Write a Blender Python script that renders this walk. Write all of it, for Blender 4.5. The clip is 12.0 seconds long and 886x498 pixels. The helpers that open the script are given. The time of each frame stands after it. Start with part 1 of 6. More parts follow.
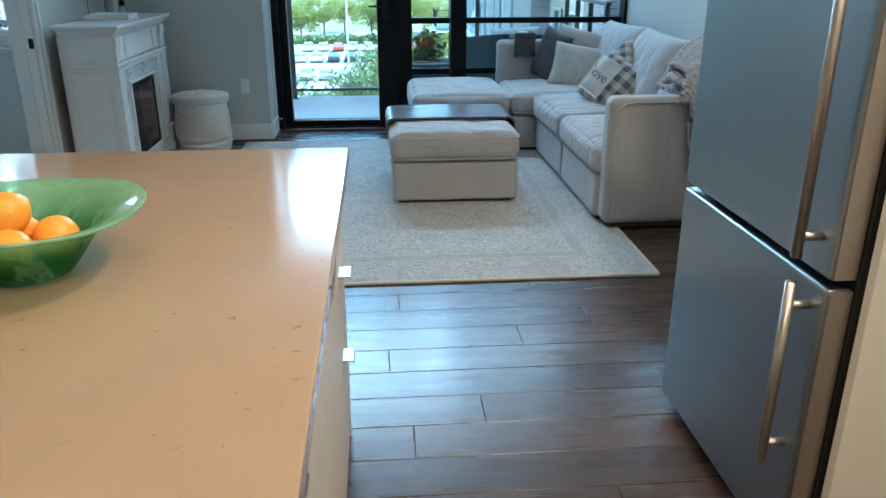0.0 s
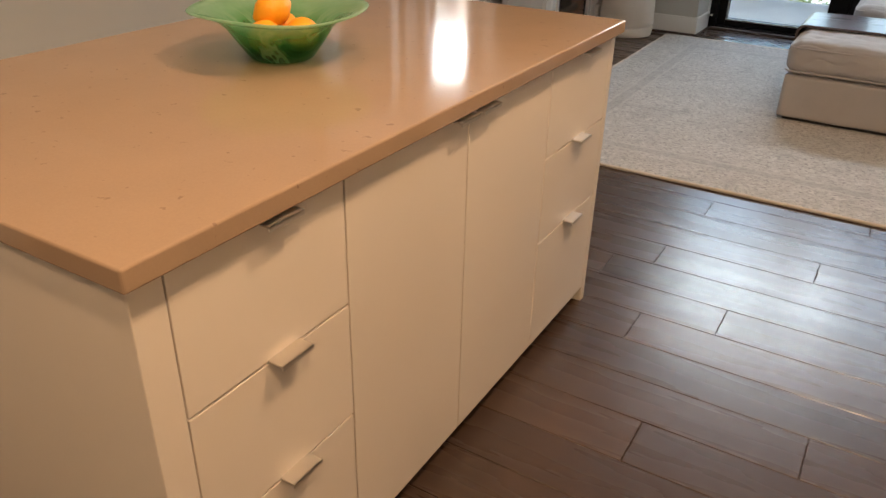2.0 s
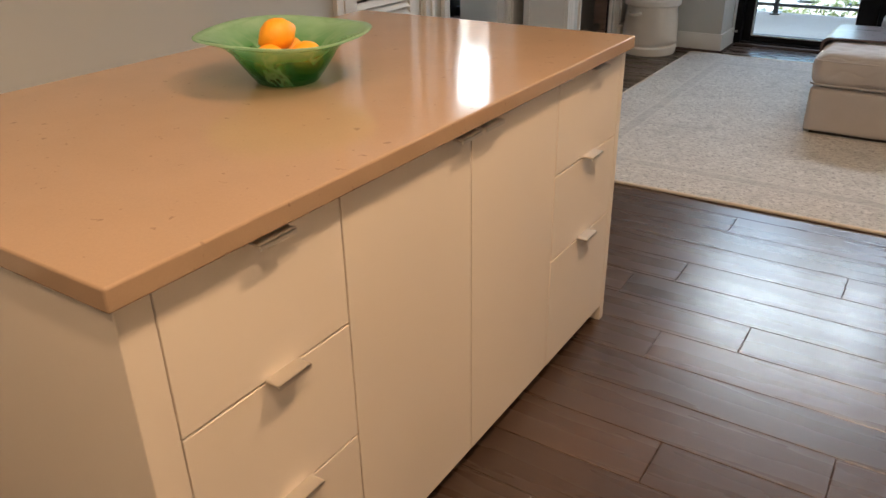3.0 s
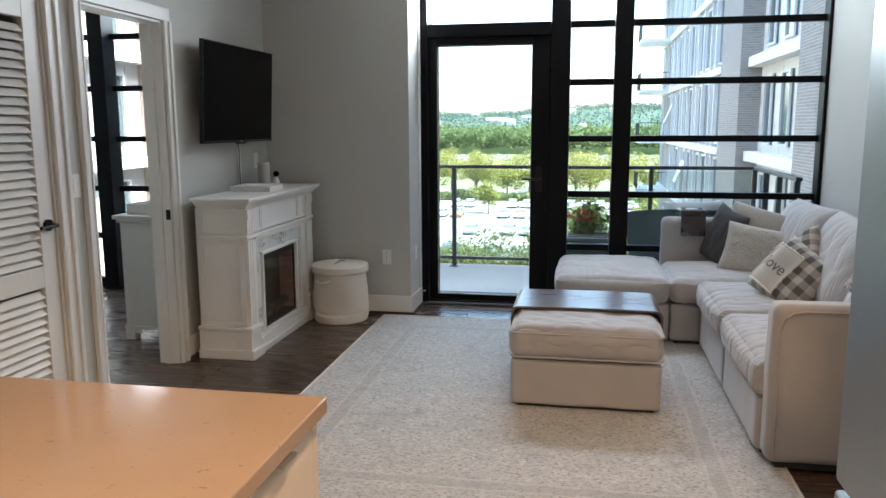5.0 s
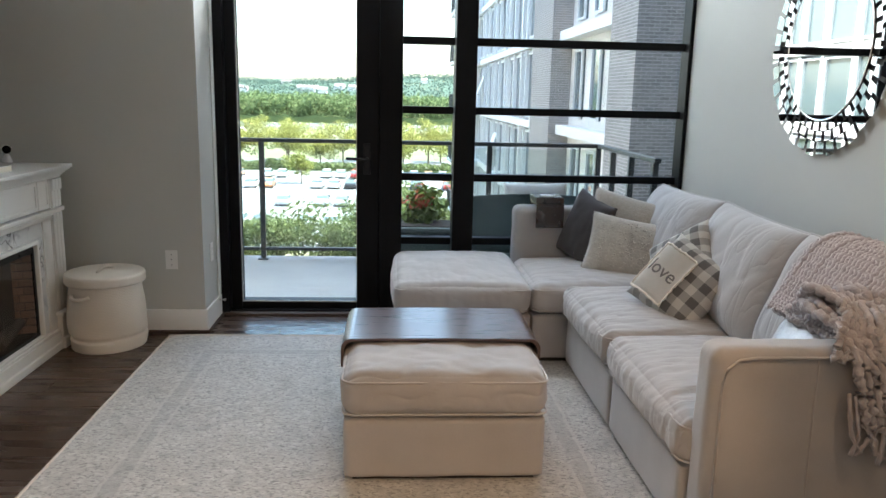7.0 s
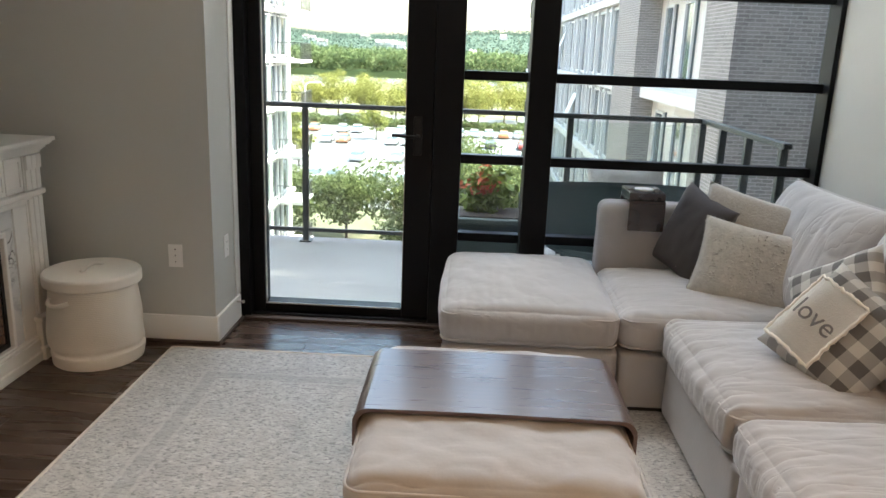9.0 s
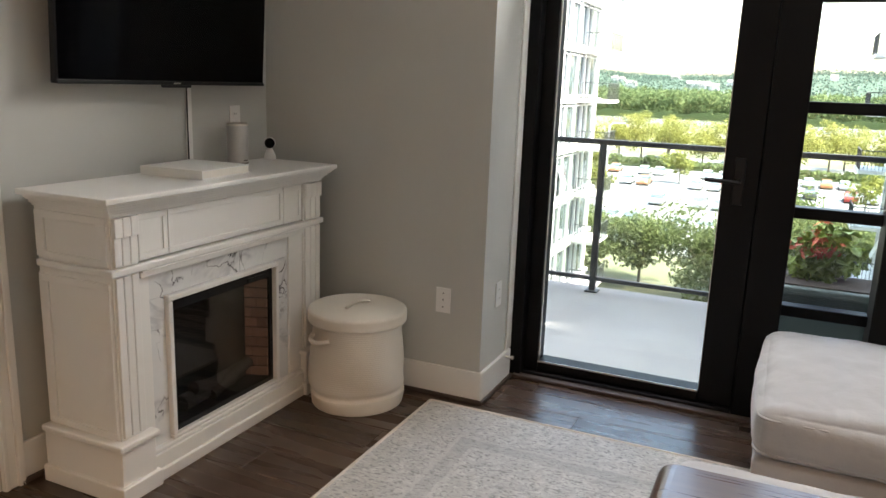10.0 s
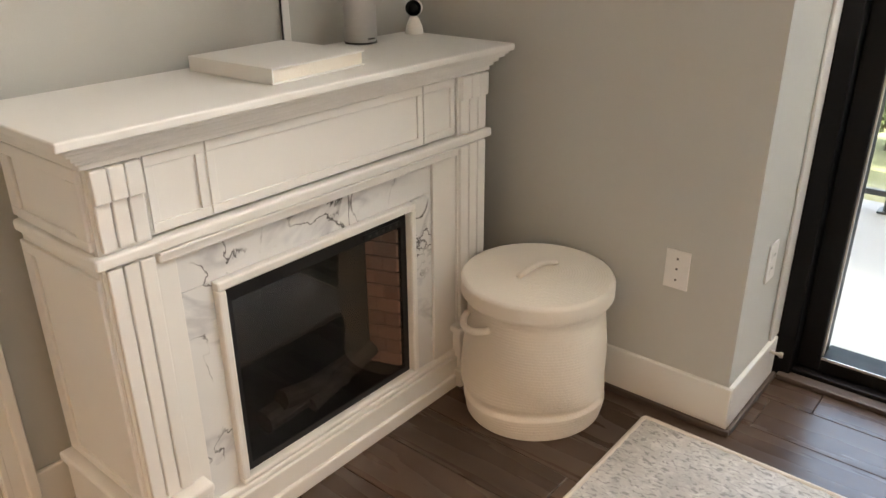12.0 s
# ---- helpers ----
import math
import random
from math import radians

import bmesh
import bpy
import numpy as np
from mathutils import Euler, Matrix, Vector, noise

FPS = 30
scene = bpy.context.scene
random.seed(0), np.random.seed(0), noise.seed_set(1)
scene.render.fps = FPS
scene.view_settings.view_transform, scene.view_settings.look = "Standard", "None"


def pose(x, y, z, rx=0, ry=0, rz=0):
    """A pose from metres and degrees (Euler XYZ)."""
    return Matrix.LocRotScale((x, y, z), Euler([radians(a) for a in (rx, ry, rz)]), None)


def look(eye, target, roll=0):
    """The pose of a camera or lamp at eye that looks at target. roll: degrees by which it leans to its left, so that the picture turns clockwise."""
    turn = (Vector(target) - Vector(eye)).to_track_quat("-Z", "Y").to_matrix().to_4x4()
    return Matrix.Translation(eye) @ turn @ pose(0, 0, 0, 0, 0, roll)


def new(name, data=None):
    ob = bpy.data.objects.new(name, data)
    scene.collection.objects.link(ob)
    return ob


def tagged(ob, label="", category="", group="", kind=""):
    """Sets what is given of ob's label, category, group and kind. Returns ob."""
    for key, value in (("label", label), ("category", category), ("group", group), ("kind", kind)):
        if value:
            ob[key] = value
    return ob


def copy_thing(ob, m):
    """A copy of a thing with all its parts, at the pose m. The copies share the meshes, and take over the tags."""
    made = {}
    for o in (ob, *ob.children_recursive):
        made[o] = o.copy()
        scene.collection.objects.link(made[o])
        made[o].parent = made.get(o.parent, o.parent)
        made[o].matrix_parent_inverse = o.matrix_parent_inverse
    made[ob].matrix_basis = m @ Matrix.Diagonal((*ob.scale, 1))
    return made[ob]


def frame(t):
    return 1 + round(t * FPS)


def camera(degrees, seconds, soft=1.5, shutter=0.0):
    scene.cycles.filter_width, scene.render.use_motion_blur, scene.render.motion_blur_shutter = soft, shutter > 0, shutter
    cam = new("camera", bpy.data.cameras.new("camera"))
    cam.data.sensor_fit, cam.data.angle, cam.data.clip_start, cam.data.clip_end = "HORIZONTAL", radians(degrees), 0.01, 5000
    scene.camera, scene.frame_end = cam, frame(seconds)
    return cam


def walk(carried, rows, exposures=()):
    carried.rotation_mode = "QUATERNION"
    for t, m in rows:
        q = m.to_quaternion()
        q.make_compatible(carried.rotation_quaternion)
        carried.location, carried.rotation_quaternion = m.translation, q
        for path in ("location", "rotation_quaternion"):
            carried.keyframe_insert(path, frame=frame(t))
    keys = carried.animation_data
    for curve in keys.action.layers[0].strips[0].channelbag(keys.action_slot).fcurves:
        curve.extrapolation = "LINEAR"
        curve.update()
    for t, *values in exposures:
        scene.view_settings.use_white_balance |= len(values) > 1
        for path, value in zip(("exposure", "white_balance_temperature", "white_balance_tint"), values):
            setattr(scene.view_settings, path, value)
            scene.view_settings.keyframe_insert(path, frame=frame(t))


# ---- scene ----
cam = camera(60.3, 12.0)

PATH = [
    (0, (2.023, -6.275, 1.385), (2.177, -4.41, 0.679), -0.0),
    (0.5, (2.178, -6.176, 1.374), (1.999, -4.296, 0.715), -0.7),
    (1, (2.293, -6.178, 1.382), (1.798, -4.351, 0.736), -0.9),
    (1.5, (2.482, -6.272, 1.368), (1.719, -4.597, 0.586), 0.7),
    (2, (2.61, -6.331, 1.338), (1.711, -4.814, 0.395), 1.3),
    (2.5, (2.639, -6.336, 1.317), (1.658, -4.904, 0.323), 0.7),
    (3, (2.658, -6.298, 1.323), (1.669, -4.803, 0.437), -1.0),
    (3.5, (2.675, -6.235, 1.352), (1.89, -4.545, 0.626), -0.9),
    (3.7, (2.644, -6.177, 1.359), (1.981, -4.402, 0.72), -0.4),
    (5.3, (2.39, -5.479, 1.462), (2.091, -3.527, 1.151), 0.1),
    (5.5, (2.356, -5.363, 1.45), (2.121, -3.405, 1.119), 0.4),
    (6, (2.275, -5.072, 1.457), (2.233, -3.108, 1.08), 0.6),
    (6.5, (2.265, -4.78, 1.433), (2.333, -2.822, 1.035), 1.0),
    (7, (2.273, -4.5, 1.439), (2.398, -2.543, 1.045), 1.3),
    (7.2, (2.269, -4.397, 1.429), (2.436, -2.443, 1.034), 1.4),
    (8.8, (2.364, -3.598, 1.498), (2.433, -1.666, 0.988), 2.1),
    (9, (2.361, -3.524, 1.468), (2.301, -1.59, 0.963), 2.2),
    (9.5, (2.328, -3.252, 1.439), (1.886, -1.359, 0.968), 2.1),
    (10, (2.268, -2.957, 1.401), (1.47, -1.175, 0.968), 2.1),
    (10.5, (2.149, -2.659, 1.404), (1.135, -0.993, 0.959), 2.2),
    (11, (1.932, -2.399, 1.394), (0.869, -0.808, 0.812), 0.7),
    (11.5, (1.764, -2.119, 1.348), (0.689, -0.632, 0.553), 0.2),
    (12, (1.667, -1.845, 1.349), (0.494, -0.442, 0.54), -0.4),
]
walk(cam, [(t, look(eye, aim, roll)) for t, eye, aim, roll in PATH],
     [(0.0, 2.98, 4480, -10), (0.6, 2.96, 4950, -2), (1.5, 2.80, 6050, 8), (2.5, 2.84, 6450, 10), (3.7, 2.94, 5700, 7), (5.3, 3.0, 6000, 8), (7.2, 3.0, 6200, 8), (9.0, 3.08, 6800, 10), (10.5, 3.25, 7200, 13), (11.0, 3.40, 7500, 12), (12.0, 3.82, 7600, 14)])

# ---- light ----
world = bpy.data.worlds.new("sky")
scene.world = world
world.use_nodes = True
wn, wl = world.node_tree.nodes, world.node_tree.links
sky = wn.new("ShaderNodeTexSky")
sky.sky_type = "NISHITA"
sky.sun_disc = False
sky.sun_elevation, sky.sun_rotation = radians(60), radians(95)
sky.air_density, sky.dust_density = 1.2, 3.0
wn["Background"].inputs["Strength"].default_value = 0.15
wl.new(sky.outputs["Color"], wn["Background"].inputs["Color"])


def lamp(name, kind, m, energy, color=(1, 1, 1), size=0.1, size_y=None, spread=None):
    data = bpy.data.lights.new(name, kind)
    data.energy, data.color = energy, color
    if kind == "AREA":
        data.size = size
        if size_y:
            data.shape, data.size_y = "RECTANGLE", size_y
        if spread:
            data.spread = radians(spread)
    elif kind == "SUN":
        data.angle = radians(size)
    else:
        data.shadow_soft_size = size
    ob = new(name, data)
    ob.matrix_world = m
    return ob


SUN_WAY = Vector((-0.50, 0.045, -0.865))
lamp("sun", "SUN", look((0, 0, 40), Vector((0, 0, 40)) + SUN_WAY), 2.7, (1.0, 0.95, 0.86), 0.5)
WARM = (1.0, 0.63, 0.35)
# The last entry is an added lamp, unseen, that warms the sofa arm.
DOWNLIGHTS = [(2.80, -5.05, 16.0), (2.95, -6.40, 13), (1.72, -4.95, 4.0), (1.75, -7.10, 8), (3.78, -3.30, 5.4)]
for lx, ly, power in DOWNLIGHTS:
    d = lamp("downlight_lamp", "SPOT", look((lx, ly, 2.68), (lx, ly, 0)), power, WARM, 0.05)
    d.data.spot_size, d.data.spot_blend = radians(140), 0.5
for wx, ww in ((3.47, 1.40), (1.65, 0.80), (2.48, 0.34), (-2.0, 2.4)):
    p = lamp("window_portal", "AREA", look((wx, 0.66, 1.38), (wx, -2, 1.38)), 1, (1, 1, 1), ww, 2.7)
    p.data.cycles.is_portal = True

# area lamps added high in the panes to boost the sky light indoors
for wx, ww, power in ((3.30, 1.00, 2.2), (1.68, 0.94, 7.5), (2.48, 0.32, 3.0), (-2.2, 1.8, 5.5)):
    lamp("window_sky_fill", "AREA", look((wx, 0.655, 2.48), (wx, -3.0, 0.6)), power, (0.94, 0.975, 1.0), ww, 0.40)

# ---- materials ----


def material(name, color, rough=0.6, metal=0.0, vary=0.0, scale=6.0, grain=0.0, grain_scale=80.0, bump=0.0, bump_scale=120.0,
             coat=0.0, object_random=0.0, stretch=(1, 1, 1), sheen=0.0, spec=0.5, rough_vary=0.0):
    m = bpy.data.materials.new(name)
    m.use_nodes = True
    n, k = m.node_tree.nodes, m.node_tree.links
    b = n["Principled BSDF"]
    b.inputs["Roughness"].default_value, b.inputs["Metallic"].default_value = rough, metal
    b.inputs["Coat Weight"].default_value, b.inputs["Sheen Weight"].default_value = coat, sheen
    b.inputs["Specular IOR Level"].default_value = spec
    co = n.new("ShaderNodeTexCoord")
    mp = n.new("ShaderNodeMapping")
    mp.inputs["Scale"].default_value = stretch
    k.new(co.outputs["Object"], mp.inputs["Vector"])
    vec = mp.outputs["Vector"]
    value = None

    def add(a, bb, op="ADD"):
        q = n.new("ShaderNodeMath")
        q.operation = op
        for i, s in enumerate((a, bb)):
            if isinstance(s, (int, float)):
                q.inputs[i].default_value = s
            else:
                k.new(s, q.inputs[i])
        return q.outputs[0]

    def noise_out(sc, detail=4.0, amount=1.0):
        t = n.new("ShaderNodeTexNoise")
        t.inputs["Scale"].default_value, t.inputs["Detail"].default_value = sc, detail
        k.new(vec, t.inputs["Vector"])
        return add(add(t.outputs["Fac"], -0.5), 2 * amount, "MULTIPLY")

    if vary:
        value = noise_out(scale, 5.0, vary)
    if grain:
        g = noise_out(grain_scale, 3.0, grain)
        value = g if value is None else add(value, g)
    if object_random:
        o = n.new("ShaderNodeObjectInfo")
        r = add(add(o.outputs["Random"], -0.5), 2 * object_random, "MULTIPLY")
        value = r if value is None else add(value, r)
    if value is None:
        b.inputs["Base Color"].default_value = (*color, 1)
    else:
        hs = n.new("ShaderNodeHueSaturation")
        hs.inputs["Color"].default_value = (*color, 1)
        k.new(add(value, 1.0), hs.inputs["Value"])
        k.new(hs.outputs["Color"], b.inputs["Base Color"])
    if rough_vary:
        rv = add(noise_out(scale * 1.7, 4.0, rough_vary), rough)
        k.new(rv, b.inputs["Roughness"])
    if bump:
        t = n.new("ShaderNodeTexNoise")
        t.inputs["Scale"].default_value, t.inputs["Detail"].default_value = bump_scale, 4.0
        k.new(vec, t.inputs["Vector"])
        bp = n.new("ShaderNodeBump")
        bp.inputs["Strength"].default_value, bp.inputs["Distance"].default_value = bump, 0.004
        k.new(t.outputs["Fac"], bp.inputs["Height"])
        k.new(bp.outputs["Normal"], b.inputs["Normal"])
    return m


def mixed(m, other, scale, low, high, detail=6.0, distortion=0.0, stretch=(1, 1, 1), kind="noise"):
    """Lays a second colour over a material where a noise passes a threshold."""
    n, k = m.node_tree.nodes, m.node_tree.links
    b = n["Principled BSDF"]
    co = n.new("ShaderNodeTexCoord")
    mp = n.new("ShaderNodeMapping")
    mp.inputs["Scale"].default_value = stretch
    k.new(co.outputs["Object"], mp.inputs["Vector"])
    t = n.new("ShaderNodeTexNoise")
    t.inputs["Scale"].default_value, t.inputs["Detail"].default_value, t.inputs["Distortion"].default_value = scale, detail, distortion
    k.new(mp.outputs["Vector"], t.inputs["Vector"])
    out = t.outputs["Fac"]
    if kind == "vein":
        a = n.new("ShaderNodeMath")
        a.operation = "SUBTRACT"
        k.new(out, a.inputs[0])
        a.inputs[1].default_value = 0.5
        c = n.new("ShaderNodeMath")
        c.operation = "ABSOLUTE"
        k.new(a.outputs[0], c.inputs[0])
        out = c.outputs[0]
    r = n.new("ShaderNodeMapRange")
    r.inputs["From Min"].default_value, r.inputs["From Max"].default_value = low, high
    k.new(out, r.inputs["Value"])
    mx = n.new("ShaderNodeMix")
    mx.data_type = "RGBA"
    k.new(r.outputs["Result"], mx.inputs["Factor"])
    src = b.inputs["Base Color"]
    if src.is_linked:
        k.new(src.links[0].from_socket, mx.inputs["A"])
    else:
        mx.inputs["A"].default_value = src.default_value
    mx.inputs["B"].default_value = (*other, 1)
    k.new(mx.outputs["Result"], src)
    return m


def pane_material(name, tint, gloss=0.0, face_on=0.03, grazing=0.6):
    """Thin window glass: clear, with a mirror layer that grows towards grazing sight."""
    m = bpy.data.materials.new(name)
    m.use_nodes = True
    n, k = m.node_tree.nodes, m.node_tree.links
    n.remove(n["Principled BSDF"])
    tr, gl, mx, lw = n.new("ShaderNodeBsdfTransparent"), n.new("ShaderNodeBsdfGlossy"), n.new("ShaderNodeMixShader"), n.new("ShaderNodeLayerWeight")
    tr.inputs["Color"].default_value = (*tint, 1)
    gl.inputs["Roughness"].default_value = gloss
    lw.inputs["Blend"].default_value = 0.5
    p, q = n.new("ShaderNodeMath"), n.new("ShaderNodeMath")
    p.operation, q.operation = "POWER", "MULTIPLY_ADD"
    p.inputs[1].default_value, q.inputs[1].default_value, q.inputs[2].default_value = 4.0, grazing, face_on
    k.new(lw.outputs["Facing"], p.inputs[0])
    k.new(p.outputs[0], q.inputs[0])
    k.new(q.outputs[0], mx.inputs[0])
    k.new(tr.outputs[0], mx.inputs[1])
    k.new(gl.outputs[0], mx.inputs[2])
    k.new(mx.outputs[0], n["Material Output"].inputs["Surface"])
    return m


M_WALL = material("wall_paint", (0.53, 0.53, 0.50), 0.72, vary=0.03, scale=1.5, bump=0.12, bump_scale=260)
M_CEIL = material("ceiling_paint", (0.8, 0.8, 0.78), 0.8, vary=0.02, scale=2)
M_TRIM = material("trim_paint", (0.78, 0.77, 0.74), 0.42, vary=0.03, scale=4, bump=0.05)
M_FIRE_WHITE = material("mantel_paint", (0.80, 0.785, 0.755), 0.38, vary=0.03, scale=5, bump=0.04, bump_scale=60)
M_FRAME = material("black_window_metal", (0.005, 0.005, 0.006), 0.45, vary=0.2, scale=8, spec=0.15)
M_GLASS = pane_material("window_glass", (0.95, 0.98, 0.97), 0.0)
M_PLANK = material("floor_plank", (0.070, 0.044, 0.031), 0.275, vary=0.11, scale=2.2, grain=0.14, grain_scale=30, bump=0.05, bump_scale=34,
                   object_random=0.21, stretch=(0.30, 3.2, 1), rough_vary=0.05, spec=0.5)
M_GAP = material("floor_gap", (0.015, 0.011, 0.009), 0.8, vary=0.1)
M_SHOE = material("dark_shoe_moulding", (0.07, 0.05, 0.04), 0.5, vary=0.2, scale=12)
M_COUNTER = mixed(material("quartz_counter", (0.385, 0.27, 0.18), 0.10, vary=0.06, scale=9, grain=0.06, grain_scale=300, rough_vary=0.03), (0.28, 0.19, 0.13), 55, 0.70, 0.76, 2.0)
M_CAB = material("cabinet_lacquer", (0.76, 0.69, 0.60), 0.38, vary=0.02, scale=3)
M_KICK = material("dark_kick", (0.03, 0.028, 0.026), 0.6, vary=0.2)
M_NICKEL = material("brushed_nickel", (0.66, 0.62, 0.56), 0.38, 0.75, vary=0.06, scale=40)
M_STEEL = material("brushed_steel", (0.34, 0.36, 0.375), 0.34, 1.0, vary=0.05, scale=60, stretch=(1, 1, 0.03))
M_STEEL_EDGE = material("steel_edge", (0.55, 0.49, 0.43), 0.38, 1.0, vary=0.05, scale=30)
M_BLACK = material("black_plastic", (0.007, 0.007, 0.008), 0.35, vary=0.1, spec=0.3)
M_SCREEN = material("tv_screen", (0.002, 0.002, 0.0025), 0.08, spec=0.07)
M_SOFA = material("sofa_velvet", (0.40, 0.385, 0.38), 0.88, vary=0.10, scale=7, grain=0.04, grain_scale=200, bump=0.22, bump_scale=55, sheen=0.35)


def creased(m, scale, strength, depth):
    """Adds thin wandering creases under a fabric's own weave."""
    n, k = m.node_tree.nodes, m.node_tree.links
    co = n.new("ShaderNodeTexCoord")
    t = n.new("ShaderNodeTexNoise")
    t.inputs["Scale"].default_value, t.inputs["Detail"].default_value, t.inputs["Distortion"].default_value = scale, 2.0, 0.8
    mp = n.new("ShaderNodeMapping")
    mp.inputs["Scale"].default_value, mp.inputs["Rotation"].default_value = (0.32, 1.5, 0.5), (0.6, 0, 0.15)
    k.new(co.outputs["Object"], mp.inputs["Vector"])
    k.new(mp.outputs["Vector"], t.inputs["Vector"])
    last = t.outputs["Fac"]
    for op, value in (("SUBTRACT", 0.5), ("ABSOLUTE", 0.0), ("MINIMUM", 0.07), ("MULTIPLY", 14.0), ("POWER", 0.6)):
        a = n.new("ShaderNodeMath")
        a.operation = op
        a.inputs[1].default_value = value
        k.new(last, a.inputs[0])
        last = a.outputs[0]
    bp = n.new("ShaderNodeBump")
    bp.inputs["Strength"].default_value, bp.inputs["Distance"].default_value = strength, depth
    k.new(last, bp.inputs["Height"])
    weave = [x for x in n if x.type == "BUMP" and x != bp][0]
    k.new(bp.outputs["Normal"], weave.inputs["Normal"])
    return m


M_CUSHION = creased(material("cushion_velvet", (0.40, 0.385, 0.38), 0.88, vary=0.10, scale=7, grain=0.04, grain_scale=200, bump=0.22, bump_scale=55, sheen=0.35), 6.0, 0.22, 0.009)
M_PIPING = material("sofa_piping", (0.43, 0.41, 0.40), 0.85, vary=0.08, scale=60, sheen=0.3)
M_WALNUT = material("espresso_bentwood", (0.085, 0.048, 0.036), 0.29, coat=0.10, spec=0.8, vary=0.4, scale=8, grain=0.2, grain_scale=40, stretch=(0.4, 8, 1), rough_vary=0.06)
M_MARBLE = material("faux_marble", (0.76, 0.76, 0.75), 0.25, vary=0.05, scale=5)
mixed(M_MARBLE, (0.56, 0.56, 0.57), 2.2, 0.05, 0.0, 6.0, 1.6, (1, 1, 1.3), "vein")
mixed(M_MARBLE, (0.07, 0.065, 0.065), 3.6, 0.016, 0.0, 9.0, 1.4, (1, 1.4, 1.0), "vein")
mixed(M_MARBLE, (0.76, 0.76, 0.75), 5.5, 0.46, 0.54, 3.0, 0.0)
M_BRICK_RED = material("firebox_brick", (0.66, 0.36, 0.27), 0.8, vary=0.25, scale=14, bump=0.4, object_random=0.2)
M_CONCRETE = material("balcony_concrete", (0.35, 0.34, 0.315), 0.8, vary=0.22, scale=2.2, grain=0.08, grain_scale=60, bump=0.3, bump_scale=40)
M_ROPE = material("cotton_rope", (0.78, 0.73, 0.655), 0.9, vary=0.06, scale=8, bump=0.3, bump_scale=150)
M_MIRROR = material("mirror_silver", (0.93, 0.94, 0.94), 0.015, 1.0)
M_PLASTIC = material("white_plastic", (0.80, 0.79, 0.77), 0.35, vary=0.02)

# ---- building helpers ----


def chain(ob):
    m = Matrix()
    while ob is not None:
        m = ob.matrix_basis @ m
        ob = ob.parent
    return m


def part(name, bm, mat, parent=None, label="", smooth=False):
    """Links a bmesh, drawn in world places, as one mesh object under a thing or a part."""
    if parent is not None:
        bm.transform(chain(parent).inverted())
    me = bpy.data.meshes.new(name)
    bm.to_mesh(me)
    bm.free()
    if mat is not None:
        me.materials.append(mat)
    if smooth:
        me.polygons.foreach_set("use_smooth", [True] * len(me.polygons))
    ob = new(name, me)
    ob.parent = parent
    if label:
        tagged(ob, label)
    return ob


def thing(name, at, label, category, group="", kind="", turn=0):
    ob = new(name)
    ob.empty_display_size = 0.05
    ob.matrix_basis = pose(*at, 0, 0, turn)
    return tagged(ob, label, category, group, kind)


def box(bm, x0, x1, y0, y1, z0, z1, bevel=0.0, seg=2):
    geo = bmesh.ops.create_cube(bm, size=1.0, matrix=Matrix.LocRotScale(((x0 + x1) / 2, (y0 + y1) / 2, (z0 + z1) / 2), None, (x1 - x0, y1 - y0, z1 - z0)))
    if bevel:
        es = {e for v in geo["verts"] for e in v.link_edges}
        bmesh.ops.bevel(bm, geom=list(es), offset=bevel, segments=seg, affect="EDGES", profile=0.5)
    return bm


def boxed(*a, **k):
    return box(bmesh.new(), *a, **k)


def cyl(bm, m, r, h, seg=24, r2=None):
    bmesh.ops.create_cone(bm, cap_ends=True, segments=seg, radius1=r, radius2=r if r2 is None else r2, depth=h, matrix=m)
    return bm


def rod(bm, a, b, r, seg=10):
    a, b = Vector(a), Vector(b)
    q = (b - a).to_track_quat("Z", "Y").to_matrix().to_4x4()
    return cyl(bm, Matrix.Translation((a + b) / 2) @ q, r, (b - a).length, seg)


def lathe(profile, centre, seg=48, wave=None):
    """A turned shape from (radius, height) pairs round a vertical axis."""
    bm = bmesh.new()
    rings = []
    for i, (r, z) in enumerate(profile):
        ring = []
        for j in range(seg):
            a = 2 * math.pi * j / seg
            dr, dz = wave(i, a) if wave else (0, 0)
            ring.append(bm.verts.new((centre[0] + (r + dr) * math.cos(a), centre[1] + (r + dr) * math.sin(a), centre[2] + z + dz)))
        rings.append(ring)
    for p, q in zip(rings, rings[1:]):
        for j in range(seg):
            bm.faces.new((p[j], p[(j + 1) % seg], q[(j + 1) % seg], q[j]))
    if profile[0][0] > 1e-4:
        bm.faces.new(rings[0][::-1])
    if profile[-1][0] > 1e-4:
        bm.faces.new(rings[-1])
    bmesh.ops.remove_doubles(bm, verts=bm.verts, dist=1e-5)
    bmesh.ops.recalc_face_normals(bm, faces=bm.faces)
    return bm


